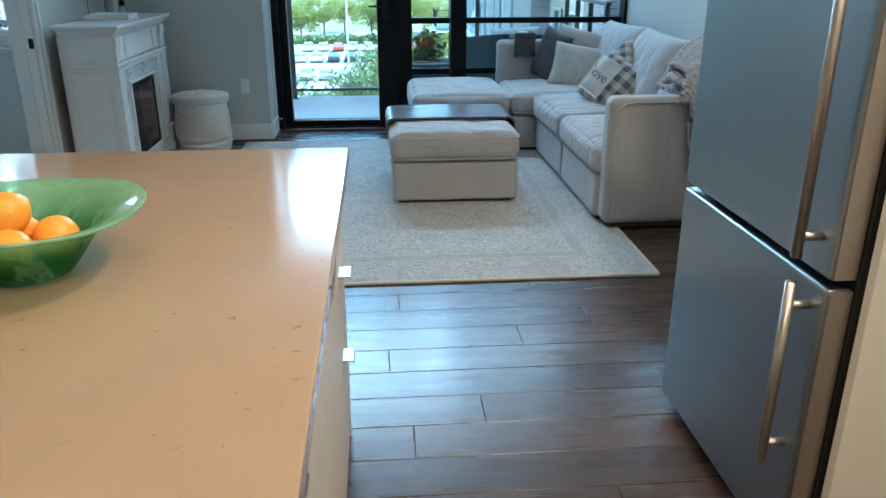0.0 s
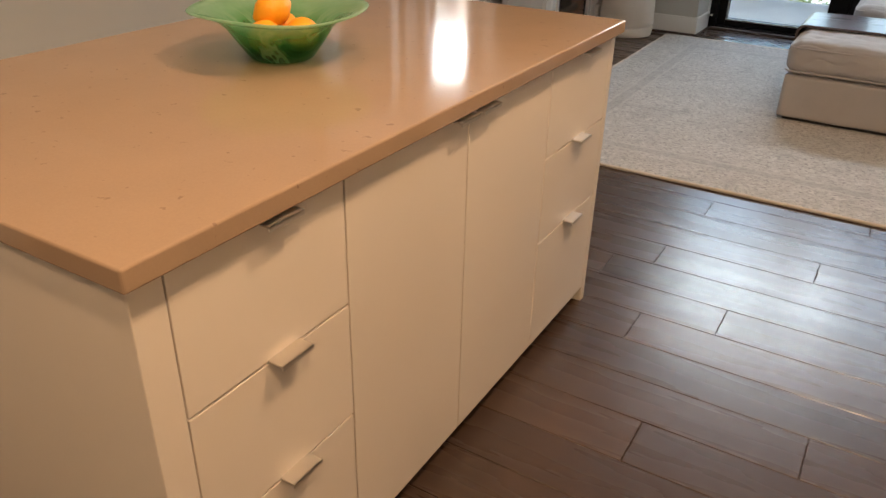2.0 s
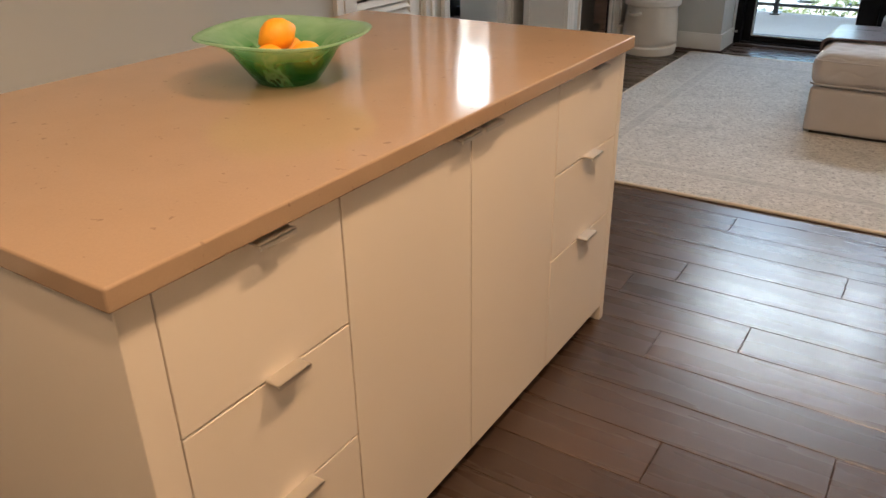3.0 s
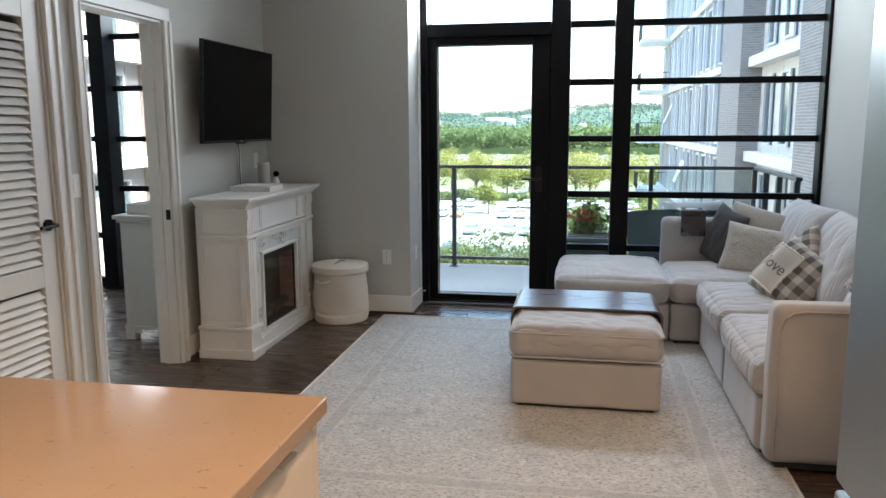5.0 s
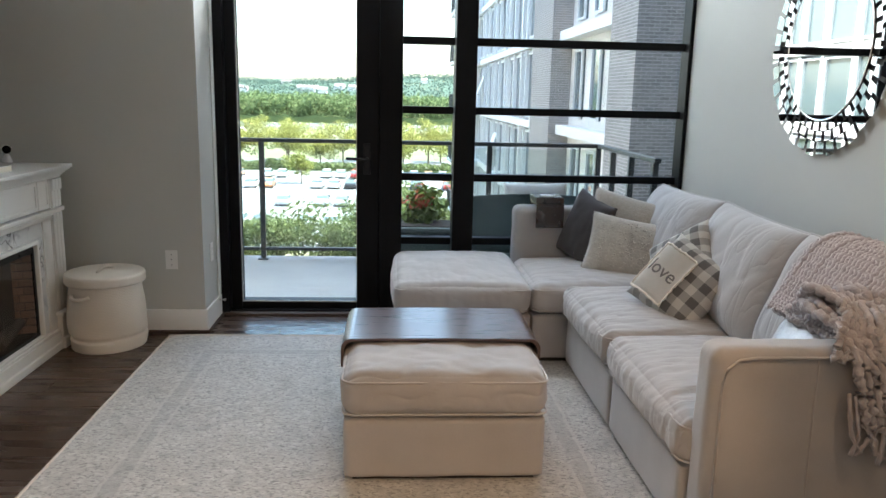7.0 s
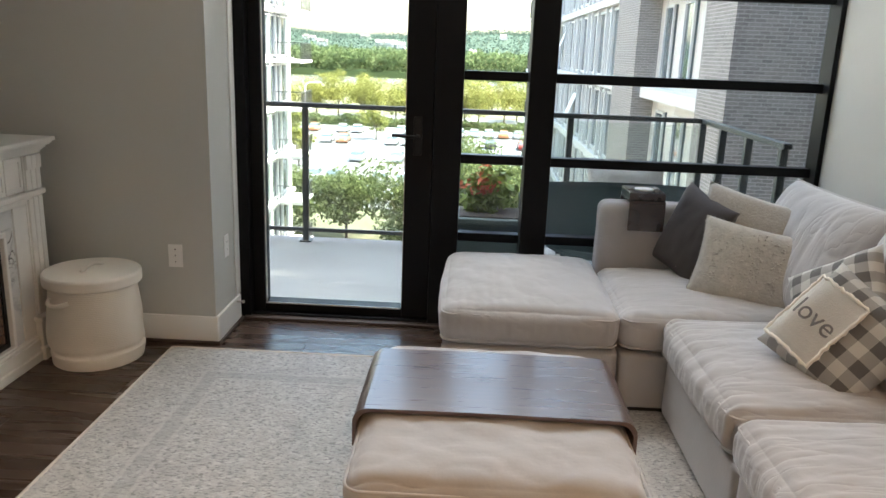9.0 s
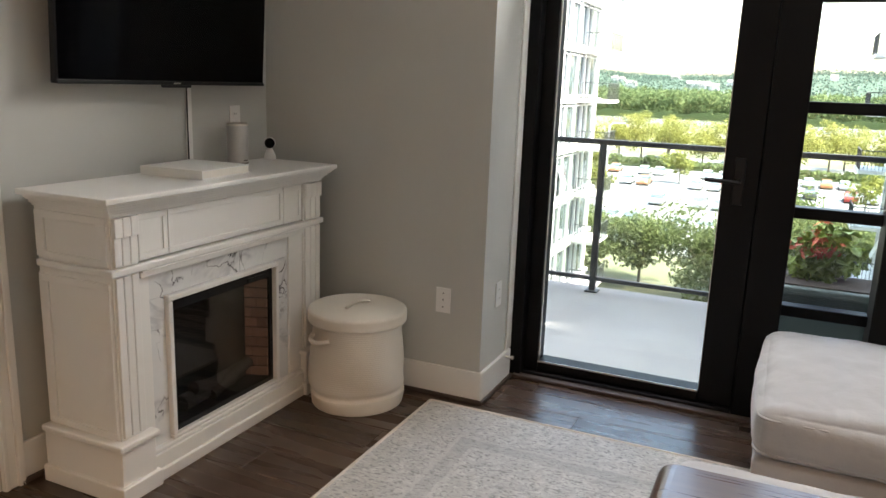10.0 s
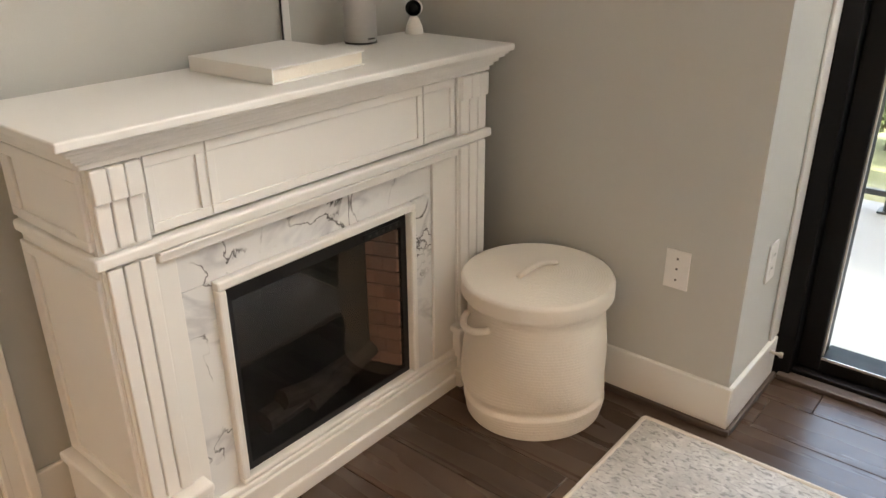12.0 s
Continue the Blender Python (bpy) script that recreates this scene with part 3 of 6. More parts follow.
def slab(name, x0, x1, y0, y1, z1, r=0.055, seed=0):
    body = part(name, cushion(Matrix.Translation(((x0 + x1) / 2, (y0 + y1) / 2, (z1 + 0.035) / 2)), (x1 - x0, y1 - y0, z1 - 0.035), r, 0.0, 0.004, 30, seed, (5, 5, 5), 0.0), M_SOFA, sofa, smooth=True)
    # Inset dark box below the slab's lower edge.
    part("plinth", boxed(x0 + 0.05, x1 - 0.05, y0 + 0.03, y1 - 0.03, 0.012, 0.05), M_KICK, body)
    return body


arm = slab("arm", 3.215, 4.06, -2.412, -2.268, 0.725, 0.045, 5)
pts = [(3.247, -2.416, 0.06), (3.247, -2.416, 0.62), (3.258, -2.416, 0.665), (3.29, -2.416, 0.692), (3.34, -2.416, 0.70), (4.02, -2.416, 0.70)]
part("piping", tube(bmesh.new(), pts, 0.0045, 6), M_PIPING, arm, smooth=True)
part("seam", tube(bmesh.new(), [(3.545, -2.4135, 0.06), (3.538, -2.4135, 0.40), (3.535, -2.4135, 0.695)], 0.003, 6), M_PIPING, arm)
slab("back", 4.03, 4.165, -2.262, 0.36, 0.74, 0.045, 6)
slab("back", 3.022, 4.022, 0.215, 0.375, 0.765, 0.045, 7)


def pillow(m, w, h, t, n=22, wrinkle=0.008, seed=0, pinch=0.07, freq=9.0):
    """A stuffed square with knife edges and drawn-in sides."""
    bm = bmesh.new()
    off = Vector((seed * 5.1, seed * 2.3, 0))
    for sgn in (1, -1):
        g = []
        for i in range(n + 1):
            row = []
            for j in range(n + 1):
                u, v = -1 + 2 * i / n, -1 + 2 * j / n
                x = u * w / 2 * (1 - pinch * (1 - v * v))
                y = v * h / 2 * (1 - pinch * (1 - u * u))
                z = sgn * t / 2 * ((1 - u ** 4) * (1 - v ** 4)) ** 0.55
                if abs(u) < 0.999 and abs(v) < 0.999:
                    s = Vector((x * freq, y * freq * 0.7, sgn * 3)) + off
                    crease = (1 - abs(noise.noise(s * 1.3 + Vector((11, 3, 0))))) ** 9
                    z += sgn * wrinkle * (noise.noise(s) + 0.5 * noise.noise(s * 2.6) - 0.7 * crease) * (1 - max(abs(u), abs(v)) ** 6)
                row.append(bm.verts.new((x, y, z)))
            g.append(row)
        for i in range(n):
            for j in range(n):
                f = (g[i][j], g[i + 1][j], g[i + 1][j + 1], g[i][j + 1])
                bm.faces.new(f if sgn > 0 else f[::-1])
    bmesh.ops.remove_doubles(bm, verts=bm.verts, dist=0.0004)
    bm.transform(m)
    return bm


def facing(centre, normal, spin=0):
    """A pose whose z axis is the pillow's face normal and whose y axis points up."""
    nz = Vector(normal).normalized()
    x = Vector((0, 0, 1)).cross(nz).normalized()
    y = nz.cross(x)
    m = Matrix((x, y, nz)).transposed().to_4x4()
    return Matrix.Translation(centre) @ m @ Matrix.Rotation(radians(spin), 4, "Z")


def back_cushion(y0, y1, seed, spin=0):
    yc, w, h = (y0 + y1) / 2, y1 - y0 + 0.02, 0.55
    root = thing("back_cushion", (3.87, yc, 0.45), "plump light grey velvet back cushion with welted edge", "cushion", "sofa back cushions")
    m = facing((3.865, yc, 0.672), (-0.93, 0, 0.36), spin)
    part("cover", pillow(m, w, h, 0.25, 70, 0.010, seed, 0.035, 5.0), M_CUSHION, root, smooth=True)
    pts = []
    for k in range(80):
        s_, q = divmod(k, 20)
        t = -1 + 2 * q / 20
        u, v = ((t, -1), (1, t), (-t, 1), (-1, -t))[s_]
        pts.append(m @ Vector((u * w / 2 * (1 - 0.035 * (1 - v * v)), v * h / 2 * (1 - 0.035 * (1 - u * u)), 0)))
    part("piping", tube(bmesh.new(), pts, 0.0055, 6, True), M_PIPING, root, smooth=True)
    return root


back_cushion(-0.70, 0.21, 11, 1)
back_cushion(-1.545, -0.715, 12, -1.5)
back_cushion(-2.25, -1.56, 13, 1)

# ottoman and its bent tray
ot = thing("ottoman", (2.455, -1.42, 0.012), "light grey velvet storage ottoman on the rug", "ottoman")
part("base", cushion(Matrix.Translation((2.465, -1.405, 0.145)), (0.758, 0.905, 0.236), 0.018, 0.004, 0.004, 18, 21, (5, 5, 3)), M_SOFA, ot, smooth=True)
# Flat dark box between the rug and the ottoman base.
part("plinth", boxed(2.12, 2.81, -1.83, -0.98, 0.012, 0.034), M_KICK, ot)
c = part("seat_cushion", cushion(Matrix.Translation((2.465, -1.405, 0.354)), (0.772, 0.930, 0.180), 0.066, 0.012, 0.008, 60, 22, (6, 8, 8), 0.9, 0.6, "y"), M_SOFA, ot, smooth=True)
for z in (0.408, 0.285):
    part("piping", tube(bmesh.new(), loop_rect(2.081, 2.849, -1.868, -0.942, z, 0.05), 0.0045, 6, True), M_PIPING, c, smooth=True)
bm = bmesh.new()
prof = [(2.058, 0.352)] + [(2.058 + 0.045 * (1 - math.cos(radians(a))), 0.427 + 0.045 * math.sin(radians(a))) for a in range(0, 91, 15)]
prof += [(2.30, 0.474), (2.465, 0.475), (2.62, 0.474)] + [(4.93 - p[0], p[1]) for p in prof[::-1]]
inner = [(2.465 + (x - 2.465) * (1 - 0.011 / 0.405), z - (0.011 if z > 0.43 else 0.0)) for x, z in prof]
ring = []
for y in (-1.545, -1.09):
    ring.append([bm.verts.new((x, y, z)) for x, z in prof + inner[::-1]])
nn = len(ring[0])
for i in range(nn):
    bm.faces.new((ring[0][i], ring[0][(i + 1) % nn], ring[1][(i + 1) % nn], ring[1][i]))
half_n = len(prof)
for rr in ring:
    for i in range(half_n - 1):
        bm.faces.new((rr[i], rr[i + 1], rr[nn - 2 - i], rr[nn - 1 - i]))
bmesh.ops.recalc_face_normals(bm, faces=bm.faces)
tagged(part("tray_table", bm, M_WALNUT), "dark espresso bentwood tray over the ottoman", "tray")

# ---- rug ----
RX0, RX1, RY0, RY1 = 0.94, 3.315, -3.06, -0.072


def rug_material():
    """Cream pile with worn grey motifs and a guard band well inside the edge."""
    m = material("rug_pile", (0.55, 0.535, 0.505), 0.95, vary=0.05, scale=3, grain=0.30, grain_scale=62, bump=1.0, bump_scale=75, sheen=0.25, stretch=(0.6, 1.2, 1))
    mixed(m, (0.38, 0.37, 0.355), 15.0, 0.50, 0.68, 6.0, 2.4)
    mixed(m, (0.33, 0.32, 0.31), 5.0, 0.52, 0.72, 7.0, 1.2)
    mixed(m, (0.46, 0.445, 0.42), 34.0, 0.44, 0.60, 5.0, 0.6)
    mixed(m, (0.27, 0.265, 0.255), 78.0, 0.53, 0.62, 4.0, 0.5, (0.7, 1.3, 1))
    n, k = m.node_tree.nodes, m.node_tree.links
    b_ = n["Principled BSDF"]
    co = n.new("ShaderNodeTexCoord")
    sep = n.new("ShaderNodeSeparateXYZ")
    k.new(co.outputs["Object"], sep.inputs[0])

    def calc(op, a, c):
        q = n.new("ShaderNodeMath")
        q.operation = op
        for i, v in enumerate((a, c)):
            if isinstance(v, float):
                q.inputs[i].default_value = v
            else:
                k.new(v, q.inputs[i])
        return q.outputs[0]

    hx, hy = (RX1 - RX0) / 2, (RY1 - RY0) / 2
    dx = calc("SUBTRACT", hx, calc("ABSOLUTE", calc("SUBTRACT", sep.outputs["X"], (RX0 + RX1) / 2 - 2.1), 0.0))
    dy = calc("SUBTRACT", hy, calc("ABSOLUTE", calc("SUBTRACT", sep.outputs["Y"], (RY0 + RY1) / 2 + 1.6), 0.0))
    worn = n.new("ShaderNodeTexNoise")
    worn.inputs["Scale"].default_value, worn.inputs["Detail"].default_value = 9.0, 6.0
    k.new(co.outputs["Object"], worn.inputs["Vector"])
    edge = calc("ADD", calc("MINIMUM", dx, dy), calc("MULTIPLY", calc("SUBTRACT", worn.outputs["Fac"], 0.5), 0.03))
    for near, far, shade, most in ((0.275, 0.335, (0.33, 0.325, 0.315), 0.50), (0.258, 0.272, (0.52, 0.505, 0.475), 0.7), (0.338, 0.352, (0.52, 0.505, 0.475), 0.7)):
        inside = calc("MULTIPLY", calc("GREATER_THAN", edge, near), calc("LESS_THAN", edge, far))
        amount = calc("MULTIPLY", inside, calc("MULTIPLY", calc("MINIMUM", calc("MULTIPLY", worn.outputs["Fac"], 1.6), 1.0), most))
        mx = n.new("ShaderNodeMix")
        mx.data_type = "RGBA"
        k.new(amount, mx.inputs["Factor"])
        k.new(b_.inputs["Base Color"].links[0].from_socket, mx.inputs["A"])
        mx.inputs["B"].default_value = (*shade, 1)
        k.new(mx.outputs["Result"], b_.inputs["Base Color"])
    return m


M_RUG = rug_material()
M_RUG_EDGE = material("rug_binding", (0.62, 0.57, 0.50), 0.9, vary=0.08, scale=30, bump=0.4, bump_scale=200)
rug = thing("rug", (2.1, -1.6, 0), "pale grey and cream distressed low-pile area rug", "rug")
bm = bmesh.new()
nx, ny = 190, 240
grid = [[bm.verts.new((RX0 + 0.012 + (RX1 - RX0 - 0.024) * i / nx, RY0 + 0.012 + (RY1 - RY0 - 0.024) * j / ny,
                       0.0105 + 0.0046 * noise.noise((i * 0.45, j * 0.83, 0)) + 0.0015 * noise.noise((i * 0.2, j * 0.2, 4)))) for j in range(ny + 1)] for i in range(nx + 1)]
for i in range(nx):
    for j in range(ny):
        bm.faces.new((grid[i][j], grid[i + 1][j], grid[i + 1][j + 1], grid[i][j + 1]))
part("woven_field", bm, M_RUG, rug, smooth=True)
part("backing", boxed(RX0 + 0.003, RX1 - 0.003, RY0 + 0.003, RY1 - 0.003, 0.0005, 0.0055), M_RUG_EDGE, rug)
part("binding", tube(bmesh.new(), loop_rect(RX0 + 0.006, RX1 - 0.006, RY0 + 0.006, RY1 - 0.006, 0.0085, 0.012), 0.0075, 8, True), M_RUG_EDGE, rug, "cream bound rug edge", True)

# ---- fireplace ----
fp = thing("electric_fireplace", (0.25, -0.71, 0), "white panelled mantel fireplace with marble surround", "fireplace")
FXF = 0.400
YL, YR = -1.288, -0.136
bm = bmesh.new()
box(bm, 0.06, 0.455, -1.346, -0.082, 1.001, 1.020, 0.004, 3)
part("mantel_shelf", bm, M_FIRE_WHITE, fp)
bm = bmesh.new()
for i, (g, z0, z1) in enumerate(((0.006, 0.950, 0.962), (0.014, 0.962, 0.972), (0.024, 0.972, 0.984), (0.036, 0.984, 0.992), (0.044, 0.992, 1.0005))):
    box(bm, 0.075, FXF + g, YL - g, YR + g, z0, z1, 0.003)
part("crown_moulding", bm, M_FIRE_WHITE, fp)
# body sides
for ya, yb, out in ((YL, YL + 0.022, -1), (YR - 0.022, YR, 1)):
    side = part("side_panel", boxed(0.075, FXF - 0.012, ya, yb, 0.0, 0.95), M_FIRE_WHITE, fp)
    e = ya if out < 0 else yb
    y0, y1 = sorted((e, e + out * 0.008))
    for z0, z1 in ((0.215, 0.235), (0.715, 0.740), (0.795, 0.815), (0.925, 0.950)):
        part("side_rail", boxed(0.075, FXF - 0.012, y0, y1, z0, z1, 0.002), M_FIRE_WHITE, side)
    for x0, x1 in ((0.075, 0.115), (FXF - 0.055, FXF - 0.013)):
        part("side_stile", boxed(x0, x1, y0, y1, 0.235, 0.715, 0.002), M_FIRE_WHITE, side)
        part("side_stile", boxed(x0, x1, y0, y1, 0.815, 0.925, 0.002), M_FIRE_WHITE, side)
part("back_board", boxed(0.060, 0.074, YL + 0.01, YR - 0.01, 0.0, 0.95), M_FIRE_WHITE, fp)


def pilaster(y0, y1):
    root = part("pilaster", boxed(FXF - 0.030, FXF - 0.004, y0, y1, 0.20, 0.95), M_FIRE_WHITE, fp)
    w = (y1 - y0 - 0.02) / 3
    for i in range(3):
        a = y0 + 0.006 + i * (w + 0.004)
        part("reed", boxed(FXF - 0.006, FXF + 0.006, a, a + w, 0.215, 0.757, 0.003), M_FIRE_WHITE, root)
        part("reed", boxed(FXF - 0.006, FXF + 0.006, a, a + w, 0.792, 0.895, 0.003), M_FIRE_WHITE, root)
        part("reed_block", boxed(FXF - 0.006, FXF + 0.014, a - 0.001, a + w + 0.001, 0.885, 0.948, 0.003), M_FIRE_WHITE, root)


pilaster(YL + 0.002, -1.180)
pilaster(-0.262, YR - 0.002)
bm = bmesh.new()
box(bm, 0.075, FXF + 0.012, YL - 0.014, YR + 0.014, 0.762, 0.786, 0.006, 3)
box(bm, FXF - 0.03, FXF + 0.004, -1.178, -0.264, 0.735, 0.762, 0.005, 3)
box(bm, FXF - 0.03, FXF + 0.012, -1.178, -0.264, 0.7545, 0.7615, 0.002)
part("belt_moulding", bm, M_FIRE_WHITE, fp)
fz = part("frieze_panel", boxed(FXF - 0.03, FXF - 0.010, -1.176, -0.266, 0.792, 0.949), M_FIRE_WHITE, fp)
for a, b in ((-1.172, -1.046), (-1.040, -0.402), (-0.396, -0.270)):
    for y0, y1, z0, z1 in ((a, b, 0.795, 0.815), (a, b, 0.925, 0.947), (a, a + 0.018, 0.815, 0.925), (b - 0.018, b, 0.815, 0.925)):
        part("panel_rail", boxed(FXF - 0.010, FXF - 0.005, y0, y1, z0, z1, 0.0015), M_FIRE_WHITE, fz)
# marble surround in three pieces
for y0, y1, z0, z1 in ((-1.135, -0.362, 0.650, 0.733), (-1.135, -1.062, 0.118, 0.6485), (-0.440, -0.362, 0.118, 0.6485)):
    part("marble_slip", boxed(FXF - 0.032, FXF - 0.016, y0, y1, z0, z1), M_MARBLE, fp, "white marble slip with dark veins")
for y0, y1 in ((-1.1795, -1.136), (-0.361, -0.263)):
    part("inner_stile", boxed(FXF - 0.031, FXF - 0.008, y0, y1, 0.12, 0.734, 0.002), M_FIRE_WHITE, fp)
# firebox frame, glass, dark insert and brick liner
b = bmesh.new()
for y0, y1, z0, z1 in ((-1.061, -0.441, 0.626, 0.648), (-1.061, -0.441, 0.118, 0.132), (-1.061, -1.040, 0.132, 0.626), (-0.460, -0.441, 0.132, 0.626)):
    box(b, FXF - 0.034, FXF + 0.002, y0, y1, z0, z1, 0.005, 2)
part("firebox_frame", b, M_FIRE_WHITE, fp)
ins = part("firebox_insert", box(box(box(box(bmesh.new(), 0.12, FXF - 0.02, -1.039, -1.018, 0.133, 0.625), 0.12, FXF - 0.02, -0.480, -0.461, 0.133, 0.625), 0.12, FXF - 0.02, -1.018, -0.480, 0.585, 0.625), 0.12, FXF - 0.02, -1.018, -0.480, 0.133, 0.150), M_BLACK, fp, "black metal firebox surround")
part("insert_back", boxed(0.262, 0.282, -1.039, -0.461, 0.133, 0.625), M_BLACK, ins)
part("control_strip", boxed(FXF - 0.022, FXF - 0.015, -0.62, -0.485, 0.592, 0.606, 0.001), M_BLACK, ins)
for ky in (-0.60, -0.575, -0.55, -0.525, -0.50):
    part("control_key", boxed(FXF - 0.016, FXF - 0.0145, ky - 0.004, ky + 0.004, 0.596, 0.602), M_KICK, ins)
for r in range(10):
    for x0, x1 in (((0.286, 0.330), (0.335, 0.372)) if r % 2 else ((0.286, 0.308), (0.313, 0.372))):
        bb = boxed(x0, x1, -0.492, -0.4815, 0.156 + r * 0.0425, 0.156 + r * 0.0425 + 0.0375, 0.002)
        for v in bb.verts:
            v.co.y -= (0.374 - v.co.x) * 0.38
        part("brick", bb, M_BRICK_RED, ins)
M_LOG = material("charred_log", (0.05, 0.04, 0.034), 0.9, vary=0.5, scale=20, bump=0.6, bump_scale=40)
for i, (ya, za, yb, zb, r) in enumerate(((-0.93, 0.185, -0.60, 0.20, 0.032), (-0.88, 0.23, -0.66, 0.185, 0.026), (-0.80, 0.18, -0.56, 0.235, 0.024))):
    part("log", rod(bmesh.new(), (0.315 + 0.013 * i, ya, za), (0.305 + 0.013 * i, yb, zb), r, 12), M_LOG, ins)
fg = part("fireplace_glass", boxed(FXF - 0.028, FXF - 0.023, -1.018, -0.480, 0.150, 0.585), pane_material("smoked_glass", (0.72, 0.72, 0.72), 0.005, 0.05, 0.6), ins, "smoked glass front")
fg.visible_shadow = False
# base
for y0, y1 in ((YL, -1.165), (-0.276, YR)):
    ped = part("pedestal", boxed(0.062, FXF + 0.020, y0 - (0.022 if y0 == YL else 0), y1 + (0 if y0 == YL else 0.022), 0.0, 0.205, 0.003), M_FIRE_WHITE, fp)
    bm = bmesh.new()
    a, b2 = (y0 - 0.034, y1 + 0.012) if y0 == YL else (y0 - 0.012, y1 + 0.034)
    box(bm, 0.060, FXF + 0.032, a, b2, 0.185, 0.207, 0.006, 3)
    box(bm, 0.060, FXF + 0.034, a - 0.002, b2 + 0.002, 0.0, 0.06, 0.005, 3)
    part("pedestal_moulding", bm, M_FIRE_WHITE, ped)
bm = bmesh.new()
box(bm, FXF - 0.04, FXF + 0.010, -1.164, -0.277, 0.0, 0.100, 0.003)
box(bm, FXF - 0.04, FXF + 0.020, -1.150, -0.291, 0.0, 0.045, 0.006, 3)
box(bm, FXF - 0.04, FXF + 0.004, -1.164, -0.277, 0.100, 0.117, 0.005, 3)
part("base_board", bm, M_FIRE_WHITE, fp)

# ---- television ----
tv = thing("television", (0.0, -0.67, 1.345), "large black flat television tilted on the wall", "television")
tm = pose(0.104, -0.668, 1.345, 0, 3.0, 0)
def tvbox(*a, **k):
    b = boxed(*a, **k)
    b.transform(tm)
    return b
sc = part("case", tvbox(-0.030, -0.002, -0.530, 0.530, 0.0, 0.640, 0.004), M_BLACK, tv)
part("screen", tvbox(-0.0025, 0.000, -0.522, 0.522, 0.016, 0.632), M_SCREEN, sc, "dark glossy screen")
part("bezel", tvbox(-0.003, 0.003, -0.530, 0.530, 0.0, 0.013, 0.002), M_BLACK, sc)
part("sensor_bar", tvbox(-0.006, 0.004, -0.075, 0.075, -0.010, 0.000, 0.002), M_BLACK, sc)
part("badge", tvbox(0.003, 0.0036, -0.018, 0.018, 0.004, 0.009), M_NICKEL, sc, "small pale maker plate")
part("wall_mount", boxed(0.0005, 0.07, -0.85, -0.48, 1.50, 1.80, 0.004), M_KICK, tv)
cov = thing("cord_cover", (0.01, -0.505, 1.02), "white plastic cord cover on the wall", "cord cover")
part("channel", boxed(0.0005, 0.014, -0.518, -0.492, 0.85, 1.42, 0.004), M_PLASTIC, cov)
part("cable", tube(bmesh.new(), [(0.018, -0.525, 1.40), (0.019, -0.526, 1.2), (0.018, -0.525, 1.0)], 0.003, 6), M_BLACK, cov, "thin black cable")


def wall_plate(name, m, label, holes):
    """A wall plate drawn facing +x at the origin, then laid at m."""
    root = thing(name, m.translation, label, "wall plate")
    def put(b):
        b.transform(m)
        return b
    p = part("plate", put(boxed(0.0005, 0.006, -0.035, 0.035, -0.057, 0.057, 0.002)), M_PLASTIC, root)
    if holes == "outlet":
        for z in (-0.02, 0.02):
            part("socket", put(boxed(0.006, 0.0075, -0.016, 0.016, z - 0.014, z + 0.014, 0.001)), M_PLASTIC, p)
            for y in (-0.006, 0.006):
                part("slot", put(boxed(0.0075, 0.0078, y - 0.001, y + 0.001, z - 0.003, z + 0.006)), M_KICK, p)
    elif holes == "data":
        for z in (-0.03, 0.002, 0.032):
            part("jack", put(boxed(0.006, 0.0068, -0.0028, 0.0028, z - 0.0028, z + 0.0028)), M_KICK, p)
    else:
        part("rocker", put(boxed(0.006, 0.009, -0.016, 0.016, -0.033, 0.033, 0.001)), M_PLASTIC, p)


wall_plate("data_plate", pose(0.949, 0.0145, 0.449, 0, 0, -90), "white wall plate with dark jacks", "data")
wall_plate("wall_outlet", pose(1.1355, 0.20, 0.46, 0, 0, 0), "white electrical outlet on the pier side", "outlet")
wall_plate("wall_outlet", pose(0.0, -0.215, 1.20, 0, 0, 0), "white electrical outlet above the mantel", "outlet")
wall_plate("light_switch", pose(0.0, -2.315, 1.17, 0, 0, 0), "white rocker light switch between the doorways", "switch")

# ---- mantel things ----
M_GREYFAB = material("speaker_fabric", (0.46, 0.45, 0.44), 0.85, vary=0.06, scale=40, bump=0.3, bump_scale=500)
bk = thing("book", (0.232, -0.72, 1.02), "thick cream clothbound book lying flat", "book", turn=3)
def bookbox(*a, **k):
    b = boxed(*a, **k)
    b.transform(pose(0.232, -0.715, 1.0205, 0, 0, 3))
    return b
part("cover", bookbox(-0.14, 0.14, -0.14, 0.14, 0.030, 0.034, 0.001), M_TRIM, bk)
part("cover", bookbox(-0.14, 0.14, -0.14, 0.14, 0.0, 0.004, 0.001), M_TRIM, bk)
part("spine", bookbox(-0.14, 0.14, -0.144, -0.140, 0.0, 0.034, 0.001), M_TRIM, bk)
part("page_block", bookbox(-0.135, 0.135, -0.139, 0.135, 0.0042, 0.0298), M_ROPE, bk, "pale page block")
sp = thing("smart_speaker", (0.115, -0.335, 1.02), "pale grey fabric cylinder speaker", "speaker")
part("fabric_body", lathe([(0.0, 0.0), (0.040, 0.0), (0.044, 0.004), (0.044, 0.160), (0.042, 0.166)], (0.115, -0.335, 1.0205), 40), M_GREYFAB, sp, smooth=True)
part("top_cap", lathe([(0.0425, 0.158), (0.0445, 0.160), (0.0445, 0.168), (0.040, 0.171), (0.0, 0.170)], (0.115, -0.335, 1.0205), 40), M_NICKEL, sp, "grey top cap")
part("foot_ring", lathe([(0.041, 0.0), (0.0448, 0.0), (0.0448, 0.005), (0.041, 0.005)], (0.115, -0.335, 1.0205), 40), M_KICK, sp)
part("word_bar", boxed(0.1585, 0.1595, -0.350, -0.325, 1.033, 1.037), M_KICK, sp)
